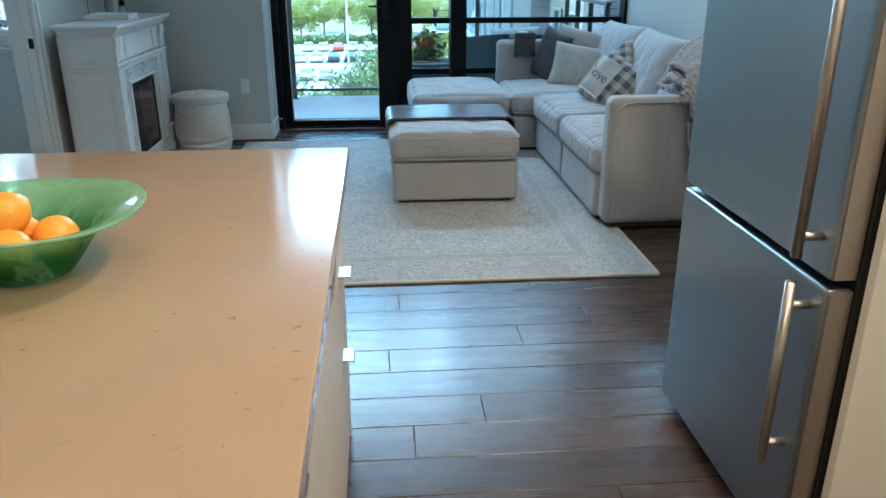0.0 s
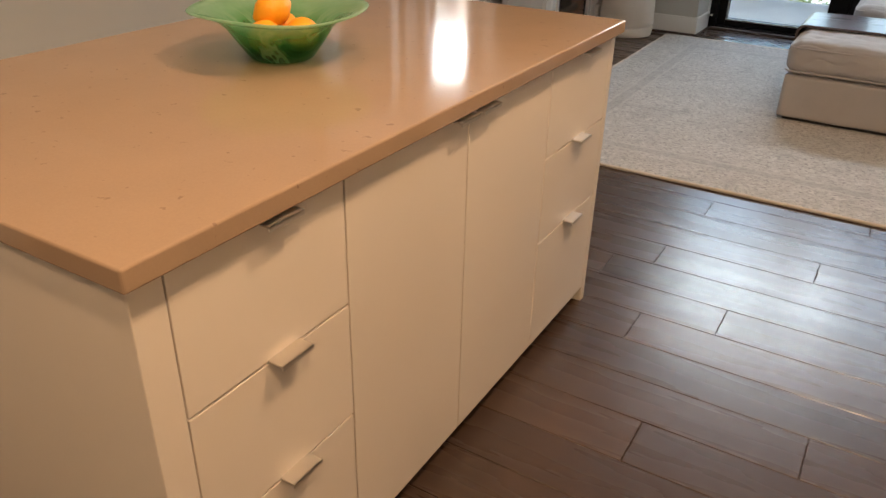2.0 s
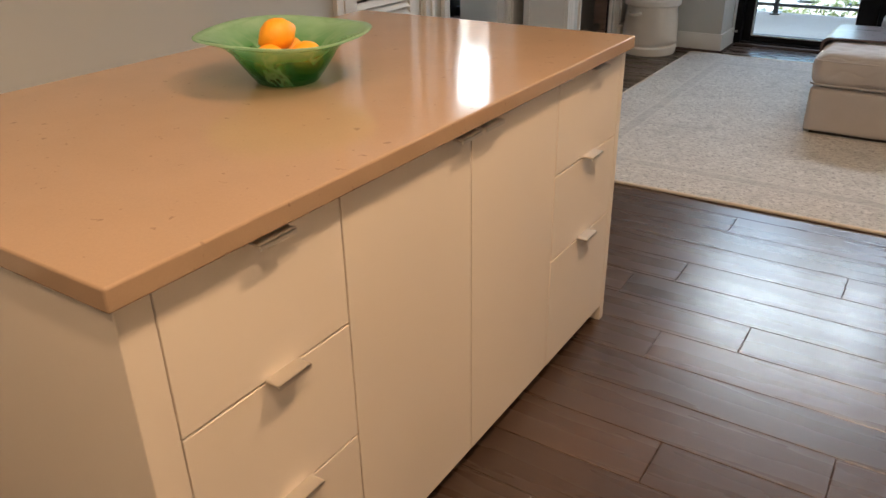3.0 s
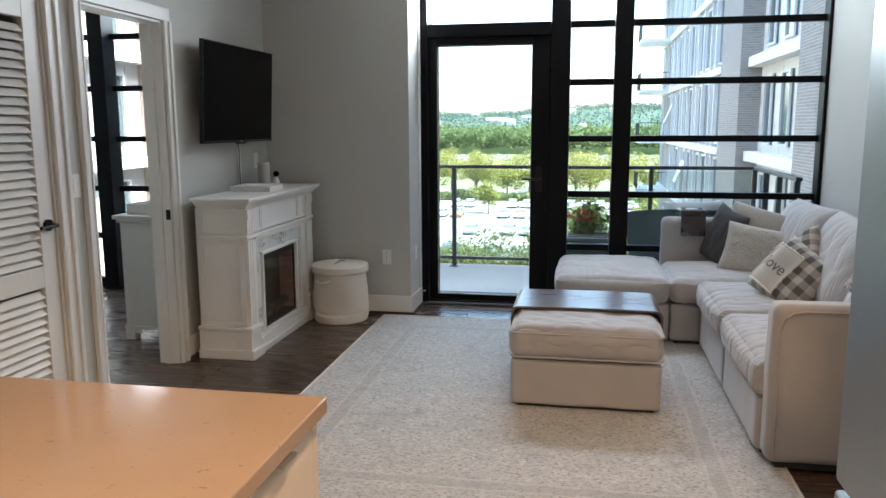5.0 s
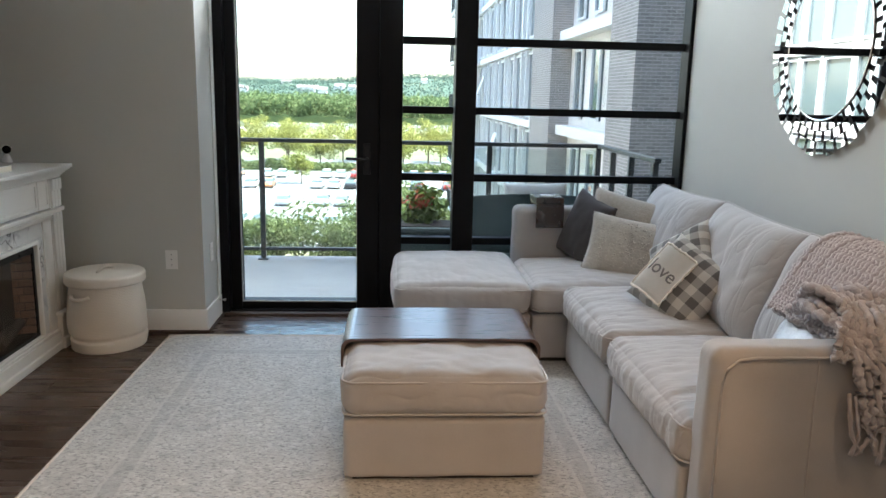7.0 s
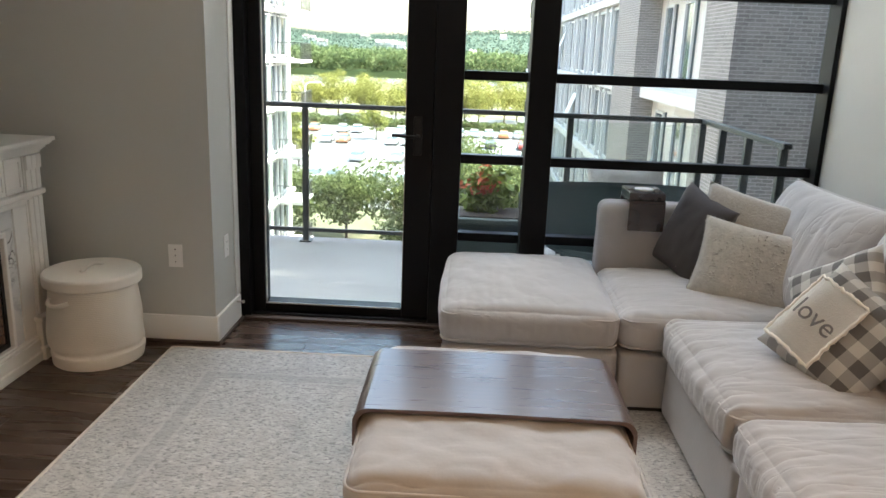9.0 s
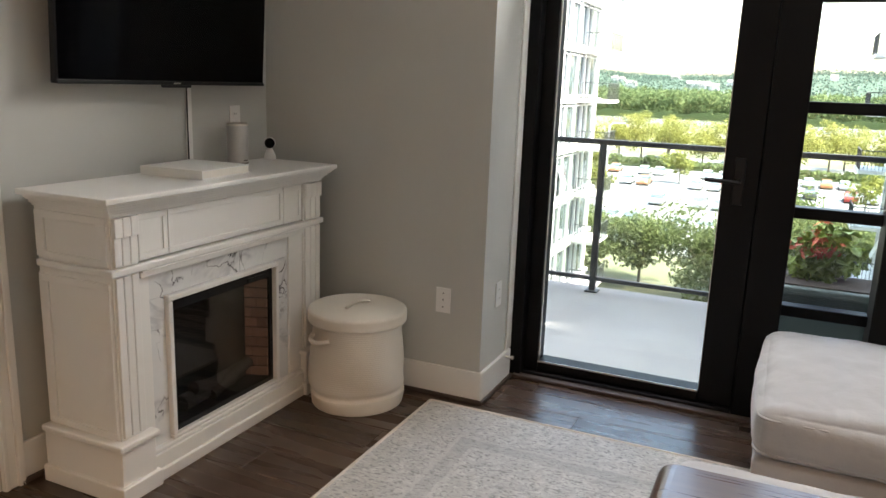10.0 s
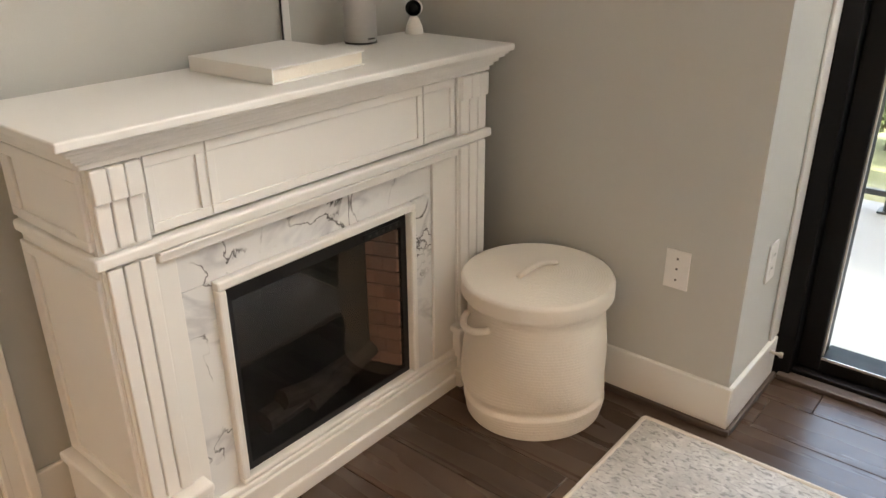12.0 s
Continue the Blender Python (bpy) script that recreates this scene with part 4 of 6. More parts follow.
ic = thing("indoor_camera", (0.12, -0.12, 1.02), "small white camera with black lens ball", "camera")
part("stand", lathe([(0.0, 0.0), (0.026, 0.0), (0.027, 0.006), (0.024, 0.022), (0.016, 0.040), (0.010, 0.050), (0.0, 0.052)], (0.12, -0.12, 1.0205), 28), M_PLASTIC, ic, smooth=True)
hb = bmesh.new()
bmesh.ops.create_uvsphere(hb, u_segments=28, v_segments=18, radius=0.026, matrix=Matrix.Translation((0.12, -0.12, 1.094)))
head = part("head", hb, M_PLASTIC, ic, smooth=True)
fb = bmesh.new()
bmesh.ops.create_uvsphere(fb, u_segments=28, v_segments=14, radius=0.0235, matrix=Matrix.Translation((0.1255, -0.1285, 1.094)))
part("lens_face", fb, M_SCREEN, head, "glossy black lens face", True)

# ---- basket ----
BC = (0.640, -0.205, 0.0)
bas = thing("laundry_basket", BC, "cream coiled cotton rope basket with lid", "basket")
prof = []
rows_n = 44
for i in range(rows_n * 3 + 1):
    z = 0.002 + 0.383 * i / (rows_n * 3)
    r = 0.196 + 0.010 * math.sin(z / 0.377 * math.pi) - 0.006 * (z / 0.377) - (0.010 * math.exp(-((z - 0.075) / 0.012) ** 2))
    if z < 0.065:
        r += 0.004
    prof.append((r - 0.0016 * (1 - abs(math.sin(i * math.pi / 3))), z))
part("body", lathe([(0.0, 0.0)] + prof + [(0.17, 0.385)], BC, 64, lambda i, a: (0.007 * math.sin(2 * a + i * 0.02) * math.sin(i / 132.0 * 3.1) + 0.010 * math.sin(3 * a + i * 0.05) * math.exp(-((i / 132.0 - 0.25) / 0.2) ** 2), 0.006 * math.sin(2 * a + 1) * math.exp(-((i / 132.0 - 0.2) / 0.08) ** 2))), M_ROPE, bas, smooth=True)
prof = [(0.203, 0.374), (0.210, 0.372), (0.214, 0.378)] + [(0.2145, 0.378 + 0.040 * k / 8) for k in range(1, 9)] + [(0.210, 0.425)]
for i in range(28 * 3):
    r = 0.208 * (1 - i / 84)
    prof.append((max(r, 0.0005), 0.428 + 0.008 * (1 - (r / 0.208) ** 2) - 0.0018 * (1 - abs(math.sin(i * math.pi / 3)))))
lid = part("lid", lathe(prof, BC, 64), M_ROPE, bas, smooth=True)
pts = [(BC[0] + 0.075 * math.cos(radians(78)) * k, BC[1] + 0.075 * math.sin(radians(78)) * k, 0.434 + 0.018 * (1 - k * k)) for k in [-1 + i / 6 for i in range(13)]]
part("lid_handle", tube(bmesh.new(), pts, 0.008, 8), M_ROPE, lid, smooth=True)
for ang in (-112, 68):
    pts = [(BC[0] + (0.200 + 0.030 * (1 - k * k)) * math.cos(radians(ang + 17 * k)), BC[1] + (0.200 + 0.030 * (1 - k * k)) * math.sin(radians(ang + 17 * k)), 0.325 - 0.012 * (1 - k * k)) for k in [-1 + i / 8 for i in range(17)]]
    hbm = tube(bmesh.new(), pts, 0.010, 8)
    part("side_handle", hbm, M_ROPE, bas, smooth=True)

# ---- wall mirror with three rings of small mirrors ----
MC = Vector((XR - 0.012, -1.14, 1.70))
mir = thing("wall_mirror", MC, "round mirror framed by staggered mirror tiles", "mirror")
def arc_plate(r0, r1, a0, a1, x0, x1, n=4):
    b = bmesh.new()
    for x in (x0, x1):
        for r in (r0, r1):
            for i in range(n + 1):
                a = radians(a0 + (a1 - a0) * i / n)
                b.verts.new((x, MC.y + r * math.cos(a), MC.z + r * math.sin(a)))
    b.verts.ensure_lookup_table()
    v, k = b.verts, n + 1
    for i in range(n):
        for q in ((i, i + 1, k + i + 1, k + i), (2 * k + i, 3 * k + i, 3 * k + i + 1, 2 * k + i + 1), (i, 2 * k + i, 2 * k + i + 1, i + 1), (k + i, k + i + 1, 3 * k + i + 1, 3 * k + i)):
            b.faces.new([v[j] for j in q])
    for i in (0, n):
        b.faces.new([v[j] for j in (i, k + i, 3 * k + i, 2 * k + i)])
    bmesh.ops.recalc_face_normals(b, faces=b.faces)
    return b
disc = bmesh.new()
cyl(disc, pose(XR - 0.010, MC.y, MC.z, 0, 90, 0), 0.455, 0.014, 72)
part("backing", disc, M_BLACK, mir, "black backing board")
disc = bmesh.new()
cyl(disc, pose(XR - 0.026, MC.y, MC.z, 0, 90, 0), 0.330, 0.010, 72)
part("mirror_glass", disc, M_MIRROR, mir, "round clear mirror")
part("inner_bead", tube(bmesh.new(), [(XR - 0.030, MC.y + 0.332 * math.cos(radians(a)), MC.z + 0.332 * math.sin(radians(a))) for a in range(0, 360, 5)], 0.004, 6, True), M_MIRROR, mir, smooth=True)
for r0, r1, count, fill, shift, lift in ((0.338, 0.378, 36, 0.66, 0, 0.0), (0.382, 0.424, 36, 0.66, 5, 0.001), (0.428, 0.482, 36, 0.74, 2, 0.002)):
    for i in range(count):
        a0 = shift + 360 * i / count
        r = r1 + (0.010 if r0 > 0.42 and i % 2 else 0)
        part("mirror_tile", arc_plate(r0, r, a0, a0 + fill * 360 / count, XR - 0.026 - lift, XR - 0.0175), M_MIRROR, mir)

# ---- fruit bowl ----
CB = (1.452, -5.082, 0.9155)


def bowl_glass():
    """Milky art glass: deep green at the foot, pale aqua with white swirls at the rim, half clear."""
    m = material("green_glass", (0.2, 0.5, 0.25), 0.07, spec=0.6)
    n, k = m.node_tree.nodes, m.node_tree.links
    b_ = n["Principled BSDF"]
    co = n.new("ShaderNodeTexCoord")
    sep = n.new("ShaderNodeSeparateXYZ")
    k.new(co.outputs["Object"], sep.inputs[0])
    rise = n.new("ShaderNodeMapRange")
    rise.inputs["From Max"].default_value = 0.108
    k.new(sep.outputs["Z"], rise.inputs["Value"])
    warp = n.new("ShaderNodeTexNoise")
    warp.inputs["Scale"].default_value, warp.inputs["Detail"].default_value = 14.0, 3.0
    k.new(co.outputs["Object"], warp.inputs["Vector"])
    shift = n.new("ShaderNodeMath")
    shift.operation = "MULTIPLY_ADD"
    shift.inputs[1].default_value, shift.inputs[2].default_value = 0.36, -0.18
    k.new(warp.outputs["Fac"], shift.inputs[0])
    total = n.new("ShaderNodeMath")
    k.new(rise.outputs["Result"], total.inputs[0])
    k.new(shift.outputs[0], total.inputs[1])
    ramp = n.new("ShaderNodeValToRGB")
    ramp.color_ramp.elements[0].color, ramp.color_ramp.elements[1].color = (0.010, 0.12, 0.016, 1), (0.50, 0.72, 0.53, 1)
    for at, c in ((0.25, (0.012, 0.12, 0.014, 1)), (0.5, (0.07, 0.31, 0.07, 1)), (0.75, (0.24, 0.50, 0.28, 1))):
        ramp.color_ramp.elements.new(at).color = c
    k.new(total.outputs[0], ramp.inputs["Fac"])
    k.new(ramp.outputs["Color"], b_.inputs["Base Color"])
    clear = n.new("ShaderNodeBsdfTransparent")
    clear.inputs["Color"].default_value = (0.70, 0.92, 0.73, 1)
    trans = n.new("ShaderNodeBsdfTranslucent")
    k.new(ramp.outputs["Color"], trans.inputs["Color"])
    mix_a, mix_b = n.new("ShaderNodeMixShader"), n.new("ShaderNodeMixShader")
    mix_a.inputs[0].default_value, mix_b.inputs[0].default_value = 0.35, 0.42
    k.new(b_.outputs[0], mix_a.inputs[1])
    k.new(trans.outputs[0], mix_a.inputs[2])
    k.new(mix_a.outputs[0], mix_b.inputs[1])
    k.new(clear.outputs[0], mix_b.inputs[2])
    k.new(mix_b.outputs[0], n["Material Output"].inputs["Surface"])
    return m


M_BOWL = mixed(bowl_glass(), (0.36, 0.60, 0.38), 6.0, 0.05, 0.0, 2.0, 2.6, (1, 1, 0.4), "vein")
bowl = thing("fruit_bowl", CB, "green swirled glass bowl with wide rim", "bowl")
outer = [(0.0, 0.0), (0.064, 0.0), (0.069, 0.004), (0.083, 0.022), (0.100, 0.046), (0.115, 0.068), (0.132, 0.083), (0.156, 0.093), (0.178, 0.100), (0.189, 0.104)]
inn = [(0.1905, 0.1065), (0.188, 0.1085), (0.176, 0.105), (0.154, 0.099), (0.129, 0.088), (0.111, 0.072), (0.095, 0.049), (0.077, 0.026), (0.060, 0.009), (0.0, 0.007)]
part("glass_body", lathe(outer + inn, CB, 64, lambda i, a: (0.0, 0.004 * math.sin(3 * a) * min(1, max(0, (i - 4) / 4)) if i < 10 else 0.004 * math.sin(3 * a) * min(1, max(0, (15 - i) / 4)))), M_BOWL, bowl, smooth=True)
M_LEMON = material("lemon_peel", (0.90, 0.38, 0.012), 0.42, vary=0.06, scale=10, bump=0.3, bump_scale=160)
for i, (dx, dy, dz, yaw, tilt) in enumerate(((-0.032, 0.038, 0.052, 30, 5), (0.042, 0.020, 0.050, 100, 12), (-0.006, -0.042, 0.049, 160, -5), (-0.022, 0.002, 0.096, 60, 20))):
    pr = [(0.0, -0.046), (0.006, -0.043), (0.012, -0.038), (0.026, -0.027), (0.034, -0.012), (0.036, 0.0), (0.034, 0.012), (0.027, 0.026), (0.013, 0.038), (0.006, 0.043), (0.0, 0.045)]
    lb = lathe(pr, (0, 0, 0), 24)
    lb.transform(pose(CB[0] + dx, CB[1] + dy, CB[2] + dz, 0, 90 - tilt, yaw))
    le = part("lemon", lb, M_LEMON, smooth=True)
    tagged(le, "ripe orange-yellow lemon in the green bowl", "lemon", "lemons in the bowl")

# ---- bedroom seen through the doorway ----
dr = thing("dresser", (-0.40, -0.55, 0), "white painted dresser with bracket feet", "dresser")
part("top", boxed(-0.680, -0.150, -1.035, -0.05, 0.838, 0.866, 0.006, 3), M_TRIM, dr)
part("top_moulding", boxed(-0.662, -0.152, -1.018, -0.068, 0.815, 0.8375, 0.006, 3), M_TRIM, dr)
part("carcass", boxed(-0.645, -0.155, -1.0, -0.085, 0.10, 0.8145, 0.002), M_TRIM, dr)
part("base_moulding", boxed(-0.655, -0.154, -1.010, -0.075, 0.075, 0.0995, 0.004), M_TRIM, dr)
for z0, z1 in ((0.12, 0.34), (0.35, 0.57), (0.58, 0.80)):
    d = part("drawer_front", boxed(-0.662, -0.6455, -0.96, -0.125, z0, z1, 0.003), M_TRIM, dr)
    part("knob", rod(bmesh.new(), (-0.685, -0.54, (z0 + z1) / 2), (-0.662, -0.54, (z0 + z1) / 2), 0.014, 14), M_BLACK, d)
for fx in (-0.652, -0.225):
    for fy in (-1.008, -0.145):
        b = boxed(fx, fx + 0.07, fy, fy + 0.07, 0.0, 0.0745, 0.006)
        part("bracket_foot", b, M_TRIM, dr)
    b = bmesh.new()
    dx = 0.07 if fx < -0.5 else -0.05
    box(b, fx + (0.07 if dx > 0 else -0.05), fx + (0.12 if dx > 0 else 0.0), -1.005, -0.99, 0.045, 0.0745, 0.004)
    part("foot_bracket", b, M_TRIM, dr)
tray = thing("storage_tray", (-0.45, -0.75, 0.866), "low white box tray on the dresser", "tray")
b = bmesh.new()
for a in ((-0.62, -0.28, -0.95, -0.938), (-0.62, -0.28, -0.562, -0.55), (-0.62, -0.608, -0.938, -0.562), (-0.292, -0.28, -0.938, -0.562)):
    box(b, *a, 0.8665, 0.935, 0.003)
part("tray_rim", b, M_TRIM, tray)
part("tray_bottom", boxed(-0.608, -0.292, -0.938, -0.562, 0.8665, 0.875), M_TRIM, tray)
tb = thing("tissue_box", (-0.42, -0.80, 0.875), "white tissue box with a raised tissue", "tissue box")
part("carton", boxed(-0.50, -0.38, -0.86, -0.74, 0.8755, 0.96, 0.004), M_PLASTIC, tb)
bm = bmesh.new()
tv_ = [bm.verts.new((-0.44 + 0.05 * math.cos(a) * r, -0.80 + 0.03 * math.sin(a) * r + 0.01 * math.sin(3 * a), 0.958 + 0.07 * r + 0.015 * math.sin(2 * a + 1) * r)) for r in (0.25, 1.0) for a in [2 * math.pi * i / 14 for i in range(14)]]
for i in range(14):
    bm.faces.new((tv_[i], tv_[(i + 1) % 14], tv_[14 + (i + 1) % 14], tv_[14 + i]))
bmesh.ops.solidify(bm, geom=bm.faces[:], thickness=0.001)
part("tissue", bm, M_PLASTIC, tb, "crumpled white tissue")
M_LINEN = material("white_linen", (0.78, 0.78, 0.77), 0.9, vary=0.04, scale=6, bump=0.3, bump_scale=60)
M_OAK = material("pale_oak", (0.46, 0.31, 0.18), 0.5, vary=0.2, scale=12, stretch=(1, 1, 6))
M_GREYCLOTH = material("grey_cloth", (0.16, 0.16, 0.16), 0.95, vary=0.1, scale=20, bump=0.3)
bed = thing("bed", (-2.6, -1.2, 0), "made bed with white duvet and oak legs", "bed")
part("duvet", cushion(Matrix.Translation((-2.57, -1.15, 0.42)), (1.22, 1.62, 0.30), 0.10, 0.04, 0.02, 24, 31, (5, 5, 5)), M_LINEN, bed, smooth=True)
part("bed_frame", boxed(-3.15, -1.99, -1.93, -0.37, 0.20, 0.275, 0.01), M_OAK, bed)
for lx, ly in ((-2.05, -0.42), (-2.05, -1.88), (-3.1, -0.42), (-3.1, -1.88)):
    part("leg", cyl(bmesh.new(), Matrix.Translation((lx, ly, 0.10)), 0.022, 0.20, 14, 0.034), M_OAK, bed)
hd_ = part("bed_pillow", cushion(pose(-2.30, -0.62, 0.64, 0, 12, 15), (0.42, 0.30, 0.14), 0.06, 0.03, 0.008, 16, 33), M_GREYCLOTH, smooth=True)
tagged(hd_, "dark grey soft pillow on the bed", "pillow")
pic = thing("framed_picture", (-3.19, 0.2, 0.9), "bright green and pink picture in white frame", "picture")
part("picture_frame", boxed(-3.199, -3.175, -0.25, 0.45, 0.62, 1.22, 0.005), M_TRIM, pic)
part("picture_field", boxed(-3.174, -3.172, -0.21, 0.41, 0.86, 1.18), material("green_print", (0.12, 0.42, 0.07), 0.5, vary=0.5, scale=9), pic, "green printed field")
part("picture_field", boxed(-3.174, -3.172, -0.21, 0.41, 0.66, 0.858), material("pink_print", (0.62, 0.12, 0.18), 0.5, vary=0.4, scale=14), pic, "pink printed field")

# ---- louvred closet door ----
lv = thing("door_2", (-0.03, -2.81, 0), "closed white louvred closet door with black lever", "door", kind="structure")
Y0, Y1 = -3.145, -2.475
for y0, y1 in ((Y0, Y0 + 0.095), (Y1 - 0.095, Y1)):
    part("stile", boxed(-0.040, -0.006, y0, y1, 0.012, 2.04, 0.003), M_TRIM, lv)
for z0, z1 in ((0.012, 0.22), (0.72, 0.82), (1.93, 2.04)):
    part("rail", boxed(-0.040, -0.006, Y0 + 0.0955, Y1 - 0.0955, z0, z1, 0.003), M_TRIM, lv)
slat_mesh = None
zs_ = [0.245 + 0.040 * i for i in range(12)] + [0.845 + 0.040 * i for i in range(27)]
for z in zs_:
    if slat_mesh is None:
        b = boxed(-0.022, 0.022, Y0 + 0.096, Y1 - 0.096, -0.004, 0.004, 0.002)
        b.transform(Matrix.Translation((-0.023, 0, 0)) @ Matrix.Rotation(radians(48), 4, "Y") )
        b.transform(chain(lv).inverted() @ Matrix.Translation((0, 0, 0)))
        slat_mesh = bpy.data.meshes.new("slat")
        b.to_mesh(slat_mesh)
        b.free()
        slat_mesh.materials.append(M_TRIM)
    s_ = new("slat", slat_mesh)
    s_.parent = lv
    s_.location = (0, 0, z)
b = bmesh.new()
cyl(b, pose(0.0, -2.522, 1.005, 0, 90, 0), 0.027, 0.012, 24)
rod(b, (0.0, -2.522, 1.005), (0.050, -2.522, 1.005), 0.009, 12)
rod(b, (0.046, -2.518, 1.005), (0.046, -2.630, 1.003), 0.009, 12)
part("door_handle", b, M_BLACK, lv, "black lever handle")
wall_plate("light_switch", pose(0.0, -3.56, 1.16, 0, 0, 0), "white rocker light switch beside the closet", "switch")
ds = thing("door_stop_knob", (1.15, 0.31, 0.16), "small chrome door stop on the baseboard", "door stop")
part("stem", rod(bmesh.new(), (1.1515, 0.31, 0.125), (1.180, 0.31, 0.125), 0.005, 10), M_NICKEL, ds)
part("bumper", rod(bmesh.new(), (1.180, 0.31, 0.125), (1.190, 0.31, 0.125), 0.009, 12), M_NICKEL, ds)

# ---- throw pillows ----


def throw_pillow(m, w, h, t, mat, label, seed, name="throw_pillow"):
    root = thing(name, m.translation, label, "pillow", "throw pillows on the sofa")
    part("cover", pillow(m, w, h, t, seed=seed), mat, root, smooth=True)
    return root


M_CHAR = material("charcoal_velvet", (0.045, 0.038, 0.038), 0.9, vary=0.1, scale=12, bump=0.3, sheen=0.08)
M_KNIT = material("beige_knit", (0.40, 0.37, 0.33), 0.95, vary=0.18, scale=60, bump=0.9, bump_scale=110)
M_FUZZ = material("cream_tufted", (0.46, 0.44, 0.40), 0.95, vary=0.22, scale=26, grain=0.10, grain_scale=90, bump=1.0, bump_scale=70)
throw_pillow(facing((3.43, 0.03, 0.66), (-0.90, -0.36, 0.30), -12), 0.40, 0.42, 0.13, M_CHAR, "dark charcoal velvet throw pillow by the window", 1)
throw_pillow(facing((3.655, -0.10, 0.668), (-0.38, -0.85, 0.38), -12), 0.54, 0.44, 0.14, M_KNIT, "beige woven knit throw pillow", 2)
pf = throw_pillow(facing((3.615, -0.28, 0.598), (-0.30, -0.85, 0.42), -8), 0.50, 0.37, 0.13, M_FUZZ, "cream tufted fuzzy lumbar throw pillow", 3)
# fuzzy fringe and tufts
fm = facing((3.615, -0.28, 0.598), (-0.30, -0.85, 0.42), -8)
rg = random.Random(3)
b = bmesh.new()
for i in range(150):
    s = i / 150 * 4
    u, v = [(2 * (s % 1) - 1, -1), (1, 2 * (s % 1) - 1), (1 - 2 * (s % 1), 1), (-1, 1 - 2 * (s % 1))][int(s)]
    p = fm @ Vector((u * 0.235 * (1 - 0.07 * (1 - v * v)), v * 0.17 * (1 - 0.07 * (1 - u * u)), 0))
    d = fm.to_3x3() @ Vector((u * (abs(u) == 1) + rg.uniform(-0.5, 0.5), v * (abs(v) == 1) + rg.uniform(-0.5, 0.5), rg.uniform(-0.5, 0.5)))
    tube(b, [p, p + d.normalized() * 0.018], 0.0022, 4)
tagged(part("fringe", b, M_FUZZ, pf, "short cream fringe"), kind="stuff")
b = bmesh.new()
for i in range(420):
    u, v = rg.uniform(-0.9, 0.9), rg.uniform(-0.9, 0.9)
    if int((u + 1) * 5.5) % 2 == 0 and rg.random() < 0.6:
        continue
    z = 0.065 * ((1 - u ** 4) * (1 - v ** 4)) ** 0.55
    c0 = fm @ Vector((u * 0.225, v * 0.162, z))
    bmesh.ops.create_icosphere(b, subdivisions=1, radius=rg.uniform(0.003, 0.0065), matrix=Matrix.Translation(c0))
tagged(part("tuft_field", b, M_FUZZ, pf, "small raised cream tufts"), kind="stuff")

# plaid pillow with a stitched patch
def plaid_material():
    m = material("buffalo_plaid", (0.60, 0.59, 0.56), 0.92, bump=0.4, bump_scale=300)
    n, k = m.node_tree.nodes, m.node_tree.links
    co = n.new("ShaderNodeUVMap")
    sep = n.new("ShaderNodeSeparateXYZ")
    k.new(co.outputs["UV"], sep.inputs[0])
    stripes = []
    for axis in ("X", "Y"):
        a = n.new("ShaderNodeMath"); a.operation = "MULTIPLY"; a.inputs[1].default_value = 4.5
        k.new(sep.outputs[axis], a.inputs[0])
        c = n.new("ShaderNodeMath"); c.operation = "FRACT"
        k.new(a.outputs[0], c.inputs[0])
        g = n.new("ShaderNodeMath"); g.operation = "GREATER_THAN"; g.inputs[1].default_value = 0.5
        k.new(c.outputs[0], g.inputs[0])
        stripes.append(g.outputs[0])
    s = n.new("ShaderNodeMath"); s.operation = "ADD"
    k.new(stripes[0], s.inputs[0]); k.new(stripes[1], s.inputs[1])
    h = n.new("ShaderNodeMath"); h.operation = "MULTIPLY"; h.inputs[1].default_value = 0.5
    k.new(s.outputs[0], h.inputs[0])
    r = n.new("ShaderNodeMix"); r.data_type = "RGBA"
    k.new(h.outputs[0], r.inputs["Factor"])
    r.inputs["A"].default_value, r.inputs["B"].default_value = (0.50, 0.485, 0.455, 1), (0.115, 0.11, 0.107, 1)
    k.new(r.outputs["Result"], n["Principled BSDF"].inputs["Base Color"])
    return m


M_PLAID = plaid_material()


def plaid_pillow(m, side, thick, label, seed):
    """A checked pillow with the checks running along its own edges."""
    root = thing("throw_pillow", m.translation, label, "pillow", "throw pillows on the sofa")
    cover = part("cover", pillow(m, side, side, thick, 26, 0.006, seed), M_PLAID, root, smooth=True)
    uv = cover.data.uv_layers.new(name="UVMap")
    inv = m.inverted() @ chain(root)
    for li, lp in enumerate(cover.data.loops):
        q = inv @ cover.data.vertices[lp.vertex_index].co
        uv.data[li].uv = (q.x / side + 0.5, q.y / side + 0.5)
    return root


pm = facing((3.615, -1.11, 0.595), (-0.58, -0.62, 0.52), -28) @ Matrix.Scale(0.96, 4)
pl = plaid_pillow(pm, 0.40, 0.17, "grey and cream checked pillow with lettered patch", 7)
def on_pillow(x, y, lift):
    u, v = x / 0.20, y / 0.20
    return pm @ Vector((x, y, 0.085 * ((1 - u ** 4) * (1 - v ** 4)) ** 0.55 + lift))
M_PATCH = material("cream_canvas", (0.84, 0.82, 0.78), 0.92, vary=0.05, scale=30, bump=0.4, bump_scale=250)
b = bmesh.new()
g = [[b.verts.new(on_pillow(-0.188 + 0.21 * i / 14, -0.155 + 0.27 * j / 12, 0.007)) for j in range(13)] for i in range(15)]
for i in range(14):
    for j in range(12):
        b.faces.new((g[i][j], g[i + 1][j], g[i + 1][j + 1], g[i][j + 1]))
bmesh.ops.solidify(b, geom=b.faces[:], thickness=0.003)
